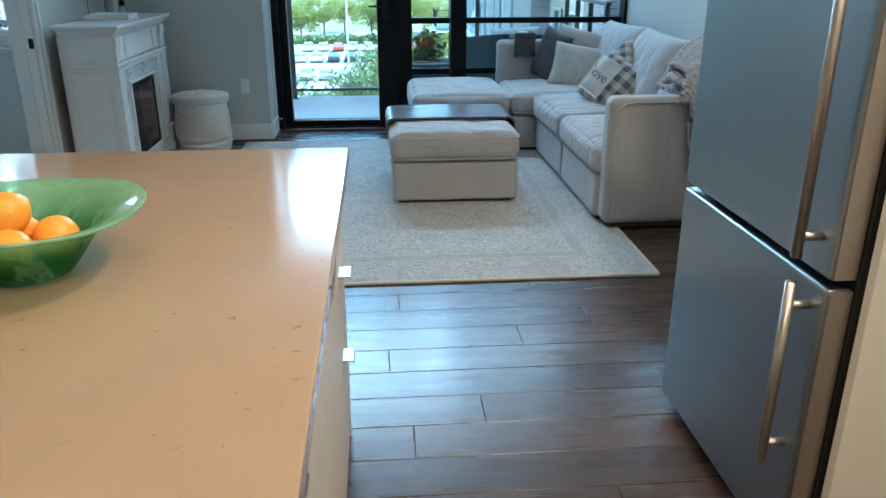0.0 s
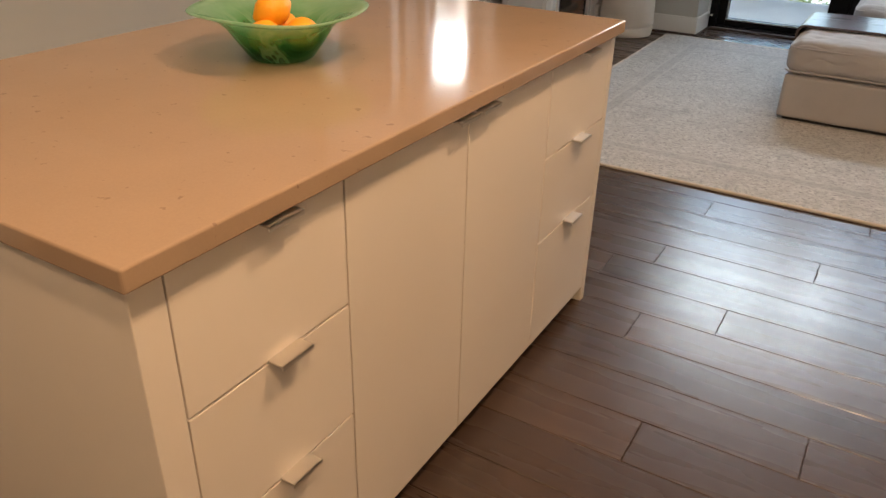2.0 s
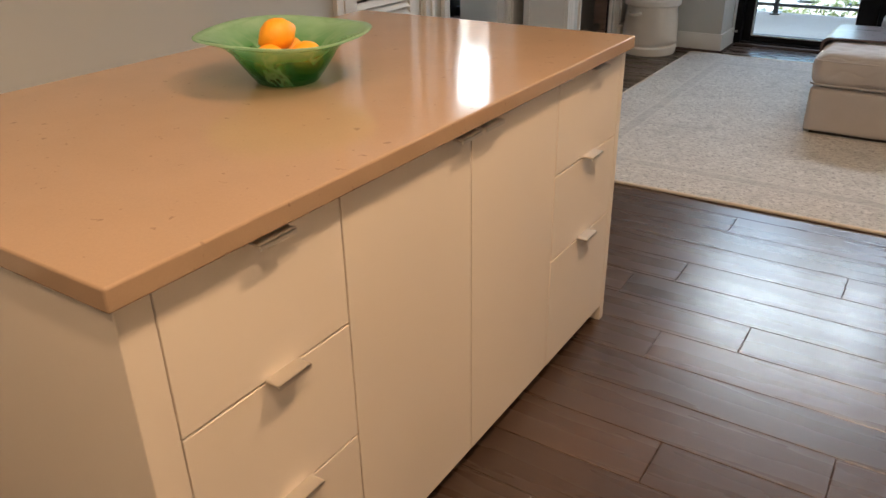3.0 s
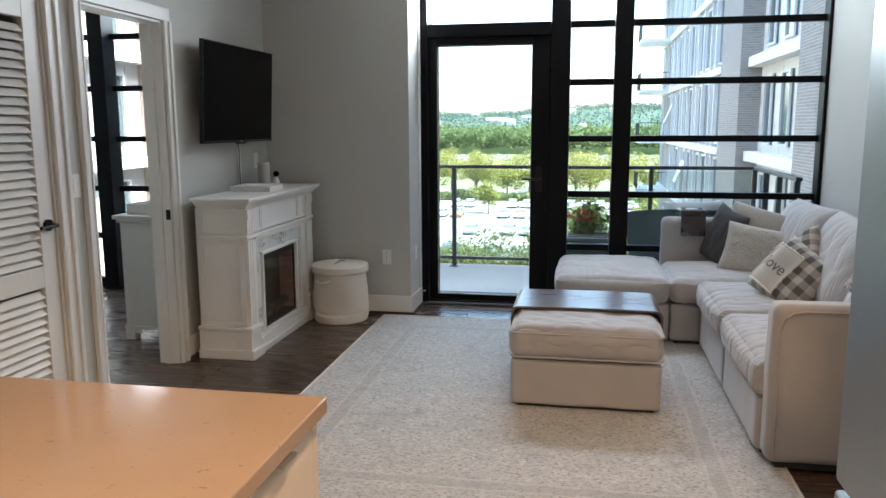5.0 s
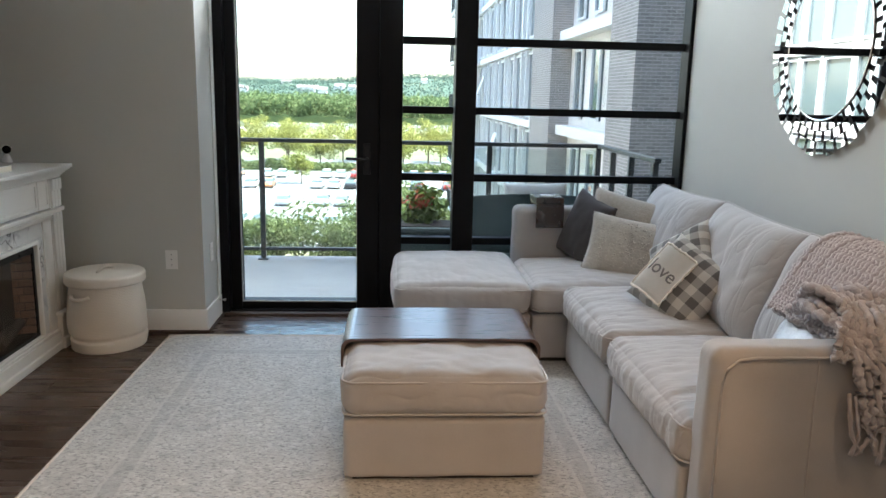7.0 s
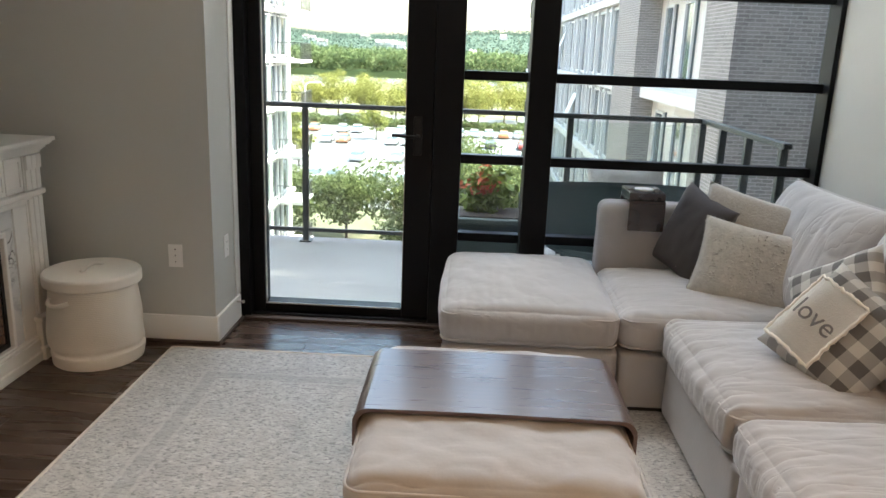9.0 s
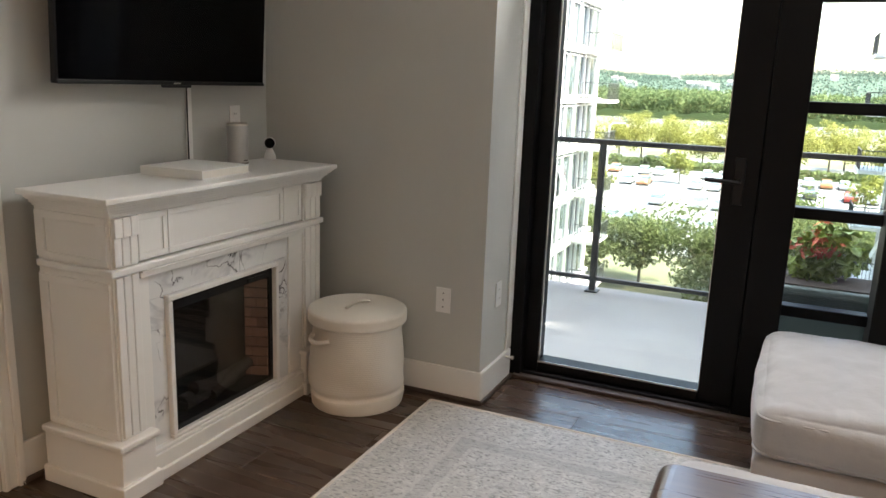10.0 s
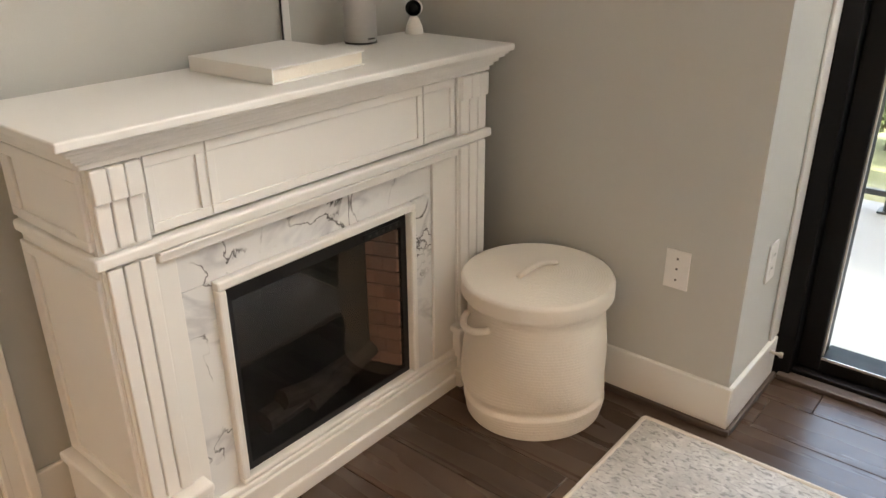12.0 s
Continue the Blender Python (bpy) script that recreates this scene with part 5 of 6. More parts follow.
patch = part("patch", b, M_PATCH, pl, "cream canvas patch")
b = bmesh.new()
edge = [(-0.188 + 0.21 * i / 16, -0.155) for i in range(16)] + [(0.022, -0.155 + 0.27 * i / 18) for i in range(18)] + [(0.022 - 0.21 * i / 16, 0.115) for i in range(16)] + [(-0.188, 0.115 - 0.27 * i / 18) for i in range(18)]
tube(b, [on_pillow(x + rg.uniform(-0.004, 0.004), y + rg.uniform(-0.004, 0.004), 0.010) for x, y in edge], 0.006, 6, True, 0.3)
part("frayed_edge", b, M_ROPE, patch, "frayed cream edge", True)
fc = bpy.data.curves.new("word", "FONT")
fc.body, fc.size, fc.align_x, fc.extrude = "love", 0.10, "CENTER", 0.0006
fo = new("word_source", fc)
me = bpy.data.meshes.new_from_object(fo.evaluated_get(bpy.context.evaluated_depsgraph_get()))
bpy.data.objects.remove(fo)
b = bmesh.new()
b.from_mesh(me)
bpy.data.meshes.remove(me)
for v in b.verts:
    v.co = on_pillow(-0.083 + v.co.x, -0.045 + v.co.y, 0.0105 + v.co.z)
part("word", b, material("grey_stitching", (0.20, 0.19, 0.19), 0.9, vary=0.1), patch, "grey stitched word love")
plaid_pillow(facing((3.66, -0.955, 0.665), (-0.78, -0.30, 0.50), 40), 0.36, 0.12, "grey checked throw pillow behind the lettered one", 8)
M_SEQUIN = material("silver_sequin", (0.45, 0.45, 0.46), 0.35, 0.7, vary=0.3, scale=160, bump=0.8, bump_scale=220)
throw_pillow(facing((3.68, -2.06, 0.60), (-0.72, 0.15, 0.62), 30), 0.38, 0.38, 0.13, M_SEQUIN, "silver grey textured pillow under the throw", 9)

# ---- chunky knit throw ----
M_YARN = material("mauve_chenille", (0.47, 0.425, 0.43), 0.97, vary=0.16, scale=40, bump=1.0, bump_scale=160, sheen=0.4)
th = thing("throw_blanket", (3.8, -2.1, 0.9), "mauve grey chunky knit throw with fringe", "blanket")
b = bmesh.new()
rg = random.Random(11)


def smooth_path(pts, n):
    out = []
    for i in range(n + 1):
        t = i / n * (len(pts) - 1)
        k = min(int(t), len(pts) - 2)
        p0, p1, p2, p3 = (Vector(pts[max(0, min(len(pts) - 1, k + d))]) for d in (-1, 0, 1, 2))
        f = t - k
        out.append(0.5 * ((2 * p1) + (p2 - p0) * f + (2 * p0 - 5 * p1 + 4 * p2 - p3) * f * f + (3 * p1 - p0 - 3 * p2 + p3) * f ** 3))
    return out


for i in range(24):
    y = -1.80 - 0.0215 * i
    dz = 0.012 * noise.noise((i * 0.6, 0, 0))
    pts = [(4.06, y, 0.80), (4.02, y, 0.925 + dz), (3.93, y, 0.962 + dz), (3.84, y, 0.93 + dz), (3.765, y - 0.01, 0.84 + dz), (3.705, y - 0.03, 0.75), (3.66, y - 0.05, 0.70 + 0.03 * noise.noise((i, 2, 0)))]
    tube(b, [p + Vector((noise.noise((q * 0.9, i, 0)), noise.noise((q * 0.9, i, 5)), 0)) * 0.006 for q, p in enumerate(smooth_path(pts, 56))], 0.0135, 8, False, 0.28)
part("knit_ribs", b, M_YARN, th, smooth=True)
b = bmesh.new()
for i in range(22):
    x = 3.60 + 0.0225 * i
    pts = [(x + 0.02, -2.08 + 0.02 * math.sin(i), 0.755), (x, -2.18, 0.80 + 0.02 * math.sin(i * 1.7)), (x - 0.01, -2.28, 0.80 + 0.015 * math.sin(i * 2.3)), (x + 0.01, -2.38, 0.775), (x + 0.03, -2.445, 0.70),
           (x + 0.06, -2.452, 0.58), (x + 0.08, -2.450, 0.50 - 0.008 * i)]
    tube(b, [p + Vector((noise.noise((q * 0.5, i, 9)), 0.5 * noise.noise((q * 0.5, i, 3)), noise.noise((q * 0.5, i, 6)))) * 0.016 for q, p in enumerate(smooth_path(pts, 60))], 0.014, 8, False, 0.30)
part("gathered_fold", b, M_YARN, th, smooth=True)
b = bmesh.new()
for i in range(14):
    a = i * 0.9
    pts = [(3.62 + 0.016 * i, -2.13 - 0.05 * math.sin(a), 0.80), (3.60 + 0.02 * i, -2.20, 0.845 + 0.02 * math.cos(a)), (3.64 + 0.02 * i, -2.30 - 0.03 * math.cos(a), 0.835), (3.60 + 0.023 * i, -2.40, 0.775 - 0.02 * math.sin(a)), (3.57 + 0.02 * i, -2.438, 0.70)]
    tube(b, [p + Vector((noise.noise((q * 0.6, i, 19)), 0.6 * noise.noise((q * 0.6, i, 13)), noise.noise((q * 0.6, i, 16)))) * 0.02 for q, p in enumerate(smooth_path(pts, 40))], 0.014, 8, False, 0.32)
part("loose_fold", b, M_YARN, th, smooth=True)
b = bmesh.new()
for i in range(30):
    x = 3.60 + 0.020 * i
    z = 0.56 - 0.0065 * i
    pts = [(x + 0.02, -2.446, z + 0.04), (x + 0.03 + rg.uniform(-0.02, 0.02), -2.452, z - 0.03), (x + 0.04 + rg.uniform(-0.03, 0.03), -2.447, z - 0.09), (x + 0.05 + rg.uniform(-0.035, 0.035), -2.446, z - 0.135 - rg.uniform(0, 0.03))]
    tube(b, smooth_path(pts, 9), 0.0065, 6, False, 0.2)
tagged(part("fringe", b, M_YARN, th, "long mauve yarn fringe", True), kind="stuff")

# ---- cup holder ----
M_ESPRESSO = material("espresso_wood", (0.032, 0.019, 0.015), 0.2, coat=0.5, vary=0.3, scale=14, stretch=(1, 6, 1))
ch = thing("cup_holder", (3.2375, 0.29, 0.765), "dark wooden cup holder saddle on the sofa back", "cup holder")
part("saddle_top", boxed(3.150, 3.325, 0.168, 0.420, 0.776, 0.790, 0.003), M_ESPRESSO, ch)
part("saddle_side", boxed(3.150, 3.325, 0.168, 0.182, 0.640, 0.7755, 0.003), M_ESPRESSO, ch)
part("saddle_side", boxed(3.150, 3.325, 0.406, 0.420, 0.640, 0.7755, 0.003), M_ESPRESSO, ch)
part("cup_block", boxed(3.150, 3.325, 0.184, 0.404, 0.7905, 0.828, 0.003), M_ESPRESSO, ch)
part("cup_ring", lathe([(0.036, 0.0), (0.046, 0.0), (0.046, 0.004), (0.036, 0.004)], (3.2375, 0.29, 0.8285), 32), M_NICKEL, ch)
# Flat black disc; the hole's inner shade is put into its colour.
part("cup_well", lathe([(0.0, 0.0), (0.036, 0.0)], (3.2375, 0.29, 0.829), 32), M_BLACK, ch)

# ---- balcony things ----
M_WICKER = material("teal_wicker", (0.10, 0.135, 0.135), 0.6, vary=0.35, scale=70, bump=1.0, bump_scale=120)
M_LEAFP = material("planter_leaf", (0.20, 0.29, 0.05), 0.5, vary=0.3, scale=30)
M_FLOWER = material("red_flower", (0.50, 0.11, 0.05), 0.5, vary=0.3, scale=30)
pb = thing("planter_box", (2.52, 1.15, 0.0), "grey green planter box with red flowers", "planter")
part("stand", boxed(2.30, 2.74, 1.0, 1.30, -0.03, 0.20, 0.01), M_WICKER, pb)
part("box", boxed(2.29, 2.75, 0.98, 1.32, 0.2005, 0.49, 0.012), material("planter_resin", (0.07, 0.10, 0.10), 0.6, vary=0.15, scale=8, bump=0.3), pb)
part("box_rim", boxed(2.275, 2.765, 0.965, 1.335, 0.455, 0.492, 0.008), M_WICKER, pb)
part("soil", boxed(2.31, 2.73, 1.0, 1.30, 0.4905, 0.5), M_LOG, pb)


def leaf_cloud(count, centre, size, leaf, rgen, clumps=9):
    """Loose small leaves gathered in clumps within an uneven volume."""
    b = bmesh.new()
    hubs = [(Vector((rgen.gauss(0, 0.42), rgen.gauss(0, 0.42), rgen.gauss(0, 0.42))), rgen.uniform(0.25, 0.5)) for _ in range(clumps)]
    for _ in range(count):
        h, r = hubs[rgen.randrange(clumps)]
        d = Vector((rgen.gauss(0, 1), rgen.gauss(0, 1), rgen.gauss(0, 1))).normalized() * r * rgen.random() ** 0.33
        p = h + d
        p = Vector((centre[0] + p.x * size[0], centre[1] + p.y * size[1], centre[2] + p.z * size[2]))
        nrm = (d + Vector((rgen.uniform(-0.7, 0.7), rgen.uniform(-0.7, 0.7), rgen.uniform(-0.2, 0.9)))).normalized()
        a = nrm.orthogonal().normalized()
        a.rotate(Matrix.Rotation(rgen.uniform(0, 6.28), 3, nrm))
        c = nrm.cross(a)
        l = leaf * rgen.uniform(0.6, 1.3)
        q = [p - a * l, p + c * l * 0.45 + nrm * l * 0.12, p + a * l, p - c * l * 0.45 + nrm * l * 0.12]
        b.faces.new([b.verts.new(v) for v in q])
    return b


rg = random.Random(21)
part("foliage", leaf_cloud(700, (2.50, 1.15, 0.60), (0.24, 0.16, 0.14), 0.035, rg, 12), M_LEAFP, pb, "green planter leaves")
part("flower_heads", leaf_cloud(90, (2.42, 1.12, 0.70), (0.18, 0.13, 0.10), 0.024, rg, 8), M_FLOWER, pb, "red and pink blooms")
wc = thing("wicker_chair", (3.3, 1.45, -0.03), "dark teal woven wicker balcony chair", "chair")
b = bmesh.new()
n_ = 28
g = []
for i in range(n_ + 1):
    a = radians(200 + 230 * i / n_)
    col = []
    for j in range(9):
        t = j / 8
        r = 0.40 + 0.05 * t
        col.append(b.verts.new((3.28 + r * 1.15 * math.cos(a), 1.35 + r * math.sin(a), 0.30 + t * (0.36 - 0.10 * math.sin(a)))))
    g.append(col)
for i in range(n_):
    for j in range(8):
        b.faces.new((g[i][j], g[i + 1][j], g[i + 1][j + 1], g[i][j + 1]))
bmesh.ops.solidify(b, geom=b.faces[:], thickness=0.03)
part("woven_back", b, M_WICKER, wc, smooth=True)
part("seat_deck", lathe([(0.0, 0.26), (0.40, 0.26), (0.43, 0.28), (0.43, 0.31), (0.0, 0.31)], (3.28, 1.35, 0.0), 32), M_WICKER, wc)
for dx, dy in ((-0.25, -0.25), (0.25, -0.25), (-0.25, 0.25), (0.25, 0.25)):
    part("leg", cyl(bmesh.new(), Matrix.Translation((3.28 + dx, 1.35 + dy, 0.115)), 0.02, 0.29, 10), M_WICKER, wc)
part("seat_pad", cushion(Matrix.Translation((3.28, 1.33, 0.36)), (0.62, 0.58, 0.10), 0.04, 0.02, 0.004, 12, 41), M_GREYFAB, wc, smooth=True)
op = throw_pillow(facing((3.40, 1.52, 0.60), (-0.05, -0.9, 0.35), 2), 0.52, 0.36, 0.13, M_FUZZ, "cream outdoor pillow on the wicker chair", 13)

# ---- outside: buildings ----
def brick_material(name, c1, c2, mortar, scale=1.0):
    m = material(name, c1, 0.85, bump=0.2, bump_scale=30)
    n, k = m.node_tree.nodes, m.node_tree.links
    t = n.new("ShaderNodeTexBrick")
    t.inputs["Color1"].default_value, t.inputs["Color2"].default_value, t.inputs["Mortar"].default_value = (*c1, 1), (*c2, 1), (*mortar, 1)
    t.inputs["Scale"].default_value = 1.0
    t.inputs["Brick Width"].default_value, t.inputs["Row Height"].default_value, t.inputs["Mortar Size"].default_value = 0.23 * scale, 0.078 * scale, 0.009 * scale
    co = n.new("ShaderNodeTexCoord")
    sp_ = n.new("ShaderNodeSeparateXYZ")
    k.new(co.outputs["Object"], sp_.inputs[0])
    ad = n.new("ShaderNodeMath")
    k.new(sp_.outputs["X"], ad.inputs[0]); k.new(sp_.outputs["Y"], ad.inputs[1])
    cb = n.new("ShaderNodeCombineXYZ")
    k.new(ad.outputs[0], cb.inputs["X"]); k.new(sp_.outputs["Z"], cb.inputs["Y"])
    k.new(cb.outputs[0], t.inputs["Vector"])
    k.new(t.outputs["Color"], n["Principled BSDF"].inputs["Base Color"])
    return m


M_BRICK_GREY = brick_material("grey_brick", (0.215, 0.20, 0.19), (0.30, 0.275, 0.26), (0.43, 0.41, 0.39))
M_BRICK_TAN = brick_material("tan_brick", (0.38, 0.27, 0.22), (0.47, 0.36, 0.30), (0.52, 0.48, 0.44))
M_PANEL = material("facade_panel", (0.66, 0.645, 0.61), 0.55, vary=0.05, scale=1.2)
M_BAND = material("white_slab_edge", (0.74, 0.74, 0.72), 0.6, vary=0.05, scale=1.5)
M_FAR_GLASS = material("facade_glass", (0.10, 0.13, 0.14), 0.06, vary=0.3, scale=0.4, spec=1.0)
M_WINFRAME = material("facade_window_frame", (0.66, 0.67, 0.67), 0.45, vary=0.04)
GZ = -14.0
LEVELS = [0.25 + 3.1 * k for k in range(-4, 5)]
TOP = 14.5


def window_bay(root, face, out, y0, y1, z0, z1, frame=0.07):
    """A glazed unit: a pane behind a frame of four members; face is the facade's x, out its outward sign."""
    xa, xb = sorted((face - out * 0.10, face - out * 0.04))
    w = part("window", boxed(*sorted((face - out * 0.16, face - out * 0.09)), y0, y1, z0, z1), M_FAR_GLASS, root, "reflecting window glass")
    b = bmesh.new()
    for a in ((y0, y0 + frame, z0, z1), (y1 - frame, y1, z0, z1), (y0 + frame, y1 - frame, z0, z0 + frame), (y0 + frame, y1 - frame, z1 - frame, z1)):
        box(b, xa - 0.01, xb + 0.05 * (out > 0), *a)
    part("window_frame", b, M_WINFRAME, w)
    return w


def wing(name, face, out, y_pier, brick, label, far_end, seed):
    """A tall wing: brick piers, panelled bays with windows, slab bands and a long glazed part."""
    rgen = random.Random(seed)
    root = thing(name, (face - out * 6, 30, GZ), label, "apartment building")
    def bx(d0, d1, *r):
        a, c = sorted((face + out * d0, face + out * d1))
        return boxed(a, c, *r)
    yp = y_pier
    part("brick_pier", bx(-9.0, 0.0, yp, yp + 2.1, GZ, TOP), brick, root, "brick end pier")
    part("brick_pier", bx(-9.0, 0.0, yp + 9.4, yp + 13.1, GZ, TOP), brick, root, "brick middle pier")
    part("wall", bx(-9.0, -0.7, yp + 2.101, yp + 9.399, GZ, TOP), M_PANEL, root, "pale panelled wall")
    part("wall", bx(-9.0, -0.25, yp + 13.101, far_end, GZ, TOP), M_PANEL, root, "pale panelled wall")
    part("roof", bx(-9.2, 0.2, yp - 0.2, far_end + 0.2, TOP, TOP + 0.4), M_BAND, root)
    f1 = face - out * 0.7
    f2 = face - out * 0.25
    for z in LEVELS:
        part("slab_band", bx(-0.699, -0.25, yp + 2.1, yp + 9.4, z - 0.02, z + 0.30), M_BAND, root)
        part("slab_band", bx(-0.249, 0.02, yp + 13.1, far_end, z + 0.02, z + 0.30), M_BAND, root)
        for a, c in ((2.9, 3.9), (5.2, 6.2), (7.4, 8.4)):
            w = window_bay(root, f1 + out * 0.16, out, yp + a, yp + c, z + 0.55, z + 2.75)
            part("panel_seam", boxed(*sorted((f1, f1 + out * 0.012)), yp + c + 0.3, yp + c + 0.33, z + 0.35, z + 3.0), M_WINFRAME, w)
        y = yp + 13.3
        i = 0
        while y < far_end - 1.6:
            wd = (1.5, 1.0, 1.9)[i % 3]
            w = window_bay(root, f2 + out * 0.16, out, y, y + wd, z + 0.42, z + 3.0, 0.09)
            if rgen.random() < 0.012:
                sash = boxed(-0.02, 0.02, 0.0, wd * 0.8, -1.2, 0.0)
                sash.transform(Matrix.Translation((f2 + out * 0.14, y + 0.1, z + 2.4)) @ Matrix.Rotation(radians(-22) * out, 4, "Y"))
                part("open_sash", sash, M_WINFRAME, w)
            part("mullion", boxed(*sorted((f2, f2 + out * 0.22)), y + wd + 0.02, y + wd + 0.20, z + 0.30, z + 3.1), M_WINFRAME, root)
            y += wd + 0.22
            i += 1
        # end balconies
        y0 = far_end - 5.5
        bal = part("balcony", bx(0.03, 1.75, y0, y0 + 3.4, z + 0.04, z + 0.24), M_BAND, root)
        b = bmesh.new()
        r0, r1 = sorted((face + out * 0.05, face + out * 1.72))
        ex = face + out * 1.70
        box(b, ex - 0.02, ex + 0.02, y0 + 0.03, y0 + 3.37, z + 1.28, z + 1.33)
        box(b, r0, r1, y0 + 0.03, y0 + 0.07, z + 1.28, z + 1.33)
        for q in range(18):
            box(b, ex - 0.012, ex + 0.012, y0 + 0.05 + q * 0.19, y0 + 0.075 + q * 0.19, z + 0.24, z + 1.28)
        for q in range(9):
            xx = r0 + q * (r1 - r0) / 9
            box(b, xx, xx + 0.024, y0 + 0.035, y0 + 0.06, z + 0.24, z + 1.28)
        part("balcony_railing", b, M_RAIL, bal, "dark thin balcony railing")
    return root


wing("apartment_building", 7.5, -1, 12.5, M_BRICK_GREY, "grey brick apartment wing with pale panels and windows", 50.0, 5)
wing("apartment_building", -10.5, 1, 7.0, M_BRICK_TAN, "tan brick apartment wing with pale panels and balconies", 52.0, 9)
hb_ = thing("home_building", (0, -10, GZ), "own apartment building body around the rooms", "apartment building")
part("lower_wall", boxed(-12, 13, -12, 0.60, GZ, -0.25), M_BRICK_GREY, hb_)
part("upper_wall", boxed(-12, 13, -12, 0.60, 3.2, TOP), M_BRICK_GREY, hb_)
part("side_wall", boxed(4.5, 13, -12, 0.60, -0.24, 3.19), M_BRICK_GREY, hb_)
# Unseen block added to keep direct sun off the balcony.
part("court_wall", boxed(9.7, 14, 0.601, 12.49, GZ, 26.0), M_BRICK_GREY, hb_)
part("side_wall", boxed(-12, -3.5, -12, 0.60, -0.24, 3.19), M_BRICK_TAN, hb_)

# ---- outside: ground, car park, trees, hills ----
M_GRASS = material("grass_ground", (0.15, 0.155, 0.095), 0.95, spec=0.05, vary=0.3, scale=0.08)
M_ASPH = material("car_park_asphalt", (0.20, 0.20, 0.20), 0.9, vary=0.15, scale=0.2)
M_WATER = material("river_water", (0.25, 0.28, 0.27), 0.15, vary=0.1, scale=0.02)
structure("ground", boxed(-3500, 3500, -500, 4500, GZ - 0.5, GZ), M_GRASS, "green ground reaching the horizon", "ground")
structure("pavement", boxed(-80, 75, 70, 150, GZ + 0.004, GZ + 0.05), M_ASPH, "pale grey car park surface", "car park")
structure("road", boxed(-400, 400, 160, 178, GZ + 0.004, GZ + 0.05), M_ASPH, "pale road beyond the hedge", "road")
structure("water", boxed(-1500, 1500, 330, 402, GZ + 0.004, GZ + 0.06), M_WATER, "bright river strip", "water")
M_LINE = material("parking_line", (0.75, 0.75, 0.73), 0.8, vary=0.1)
b = bmesh.new()
for row in (82, 100, 120, 136):
    for q in range(46):
        box(b, -66 + q * 2.7, -65.88 + q * 2.7, row, row + 5, GZ + 0.0505, GZ + 0.055)
tagged(part("parking_lines", b, M_LINE), "white painted parking bay lines", "road marking", kind="stuff")


def car(at, turn, paint, label):
    root = thing("car", (0, 0, 0), label, "car", "cars in the car park")
    L, Wd = 4.5, 1.8
    def prism(pts, w0, w1):
        b = bmesh.new()
        l = [b.verts.new((x, -(w0 if z < 1.0 else w1) / 2, z)) for x, z in pts]
        r = [b.verts.new((x, (w0 if z < 1.0 else w1) / 2, z)) for x, z in pts]
        for i in range(len(pts)):
            j = (i + 1) % len(pts)
            b.faces.new((l[i], l[j], r[j], r[i]))
        b.faces.new(l[::-1]); b.faces.new(r)
        bmesh.ops.recalc_face_normals(b, faces=b.faces)
        return b
    part("body", prism([(-2.2, 0.3), (-2.25, 0.7), (-2.1, 0.92), (-1.1, 0.98), (1.0, 0.98), (2.05, 0.86), (2.25, 0.6), (2.2, 0.3)], Wd, Wd), paint, root)
    part("cabin_glass", prism([(-1.75, 0.981), (-1.15, 1.42), (0.35, 1.44), (1.15, 0.981)], Wd, 1.45), M_FAR_GLASS, root, "dark car windows")
    part("roof", prism([(-1.15, 1.421), (-1.05, 1.47), (0.25, 1.49), (0.37, 1.441)], Wd, 1.42), paint, root)
    for x in (-1.4, 1.4):
        for y in (-0.84, 0.84):
            part("wheel", cyl(bmesh.new(), pose(x, y, 0.33, 90, 0, 0), 0.33, 0.2, 16), M_BLACK, root)
    for y in (-0.65, 0.65):
        part("headlight", boxed(2.12, 2.24, y - 0.18, y + 0.18, 0.62, 0.76), M_PLASTIC, root)
    root.matrix_basis = pose(*at, 0, 0, turn)
    return root


PAINTS = [(material("car_" + nm, c, 0.3, 0.2, coat=0.5), lab) for nm, c, lab in (("white", (0.75, 0.75, 0.74), "white parked saloon car"), ("silver", (0.45, 0.46, 0.47), "silver parked saloon car"),
          ("black", (0.02, 0.02, 0.022), "black parked saloon car"), ("red", (0.35, 0.03, 0.025), "dark red parked saloon car"), ("blue", (0.04, 0.07, 0.14), "dark blue parked saloon car"), ("copper", (0.5, 0.20, 0.08), "copper orange parked saloon car"))]
masters = {}
rg = random.Random(4)
for row in (82, 100, 120, 136):
    for q in range(40):
        x = -64.6 + q * 2.7
        if rg.random() < (0.32 if x < 6 else 0.75 if row < 130 else 0.35):
            continue
        mat, lab = PAINTS[rg.choice((0, 0, 0, 1, 1, 2, 2, 3, 4, 5))]
        m = pose(x, row + 2.5, GZ + 0.055, 0, 0, 90 if rg.random() < 0.7 else 270)
        if mat.name in masters:
            copy_thing(masters[mat.name], m)
        else:
            c = car((0, 0, 0), 0, mat, lab)
            c.matrix_basis = m
            masters[mat.name] = c


def leaf_material(name, c):
    m = material(name, c, 0.6, vary=0.35, scale=0.9, grain=0.2, grain_scale=9, spec=0.04)
    b_ = m.node_tree.nodes["Principled BSDF"]
    n, k = m.node_tree.nodes, m.node_tree.links
    trans, mx = n.new("ShaderNodeBsdfTranslucent"), n.new("ShaderNodeMixShader")
    k.new(b_.inputs["Base Color"].links[0].from_socket, trans.inputs["Color"])
    mx.inputs[0].default_value = 0.45
    k.new(b_.outputs[0], mx.inputs[1])
    k.new(trans.outputs[0], mx.inputs[2])
    k.new(mx.outputs[0], n["Material Output"].inputs["Surface"])
    return m


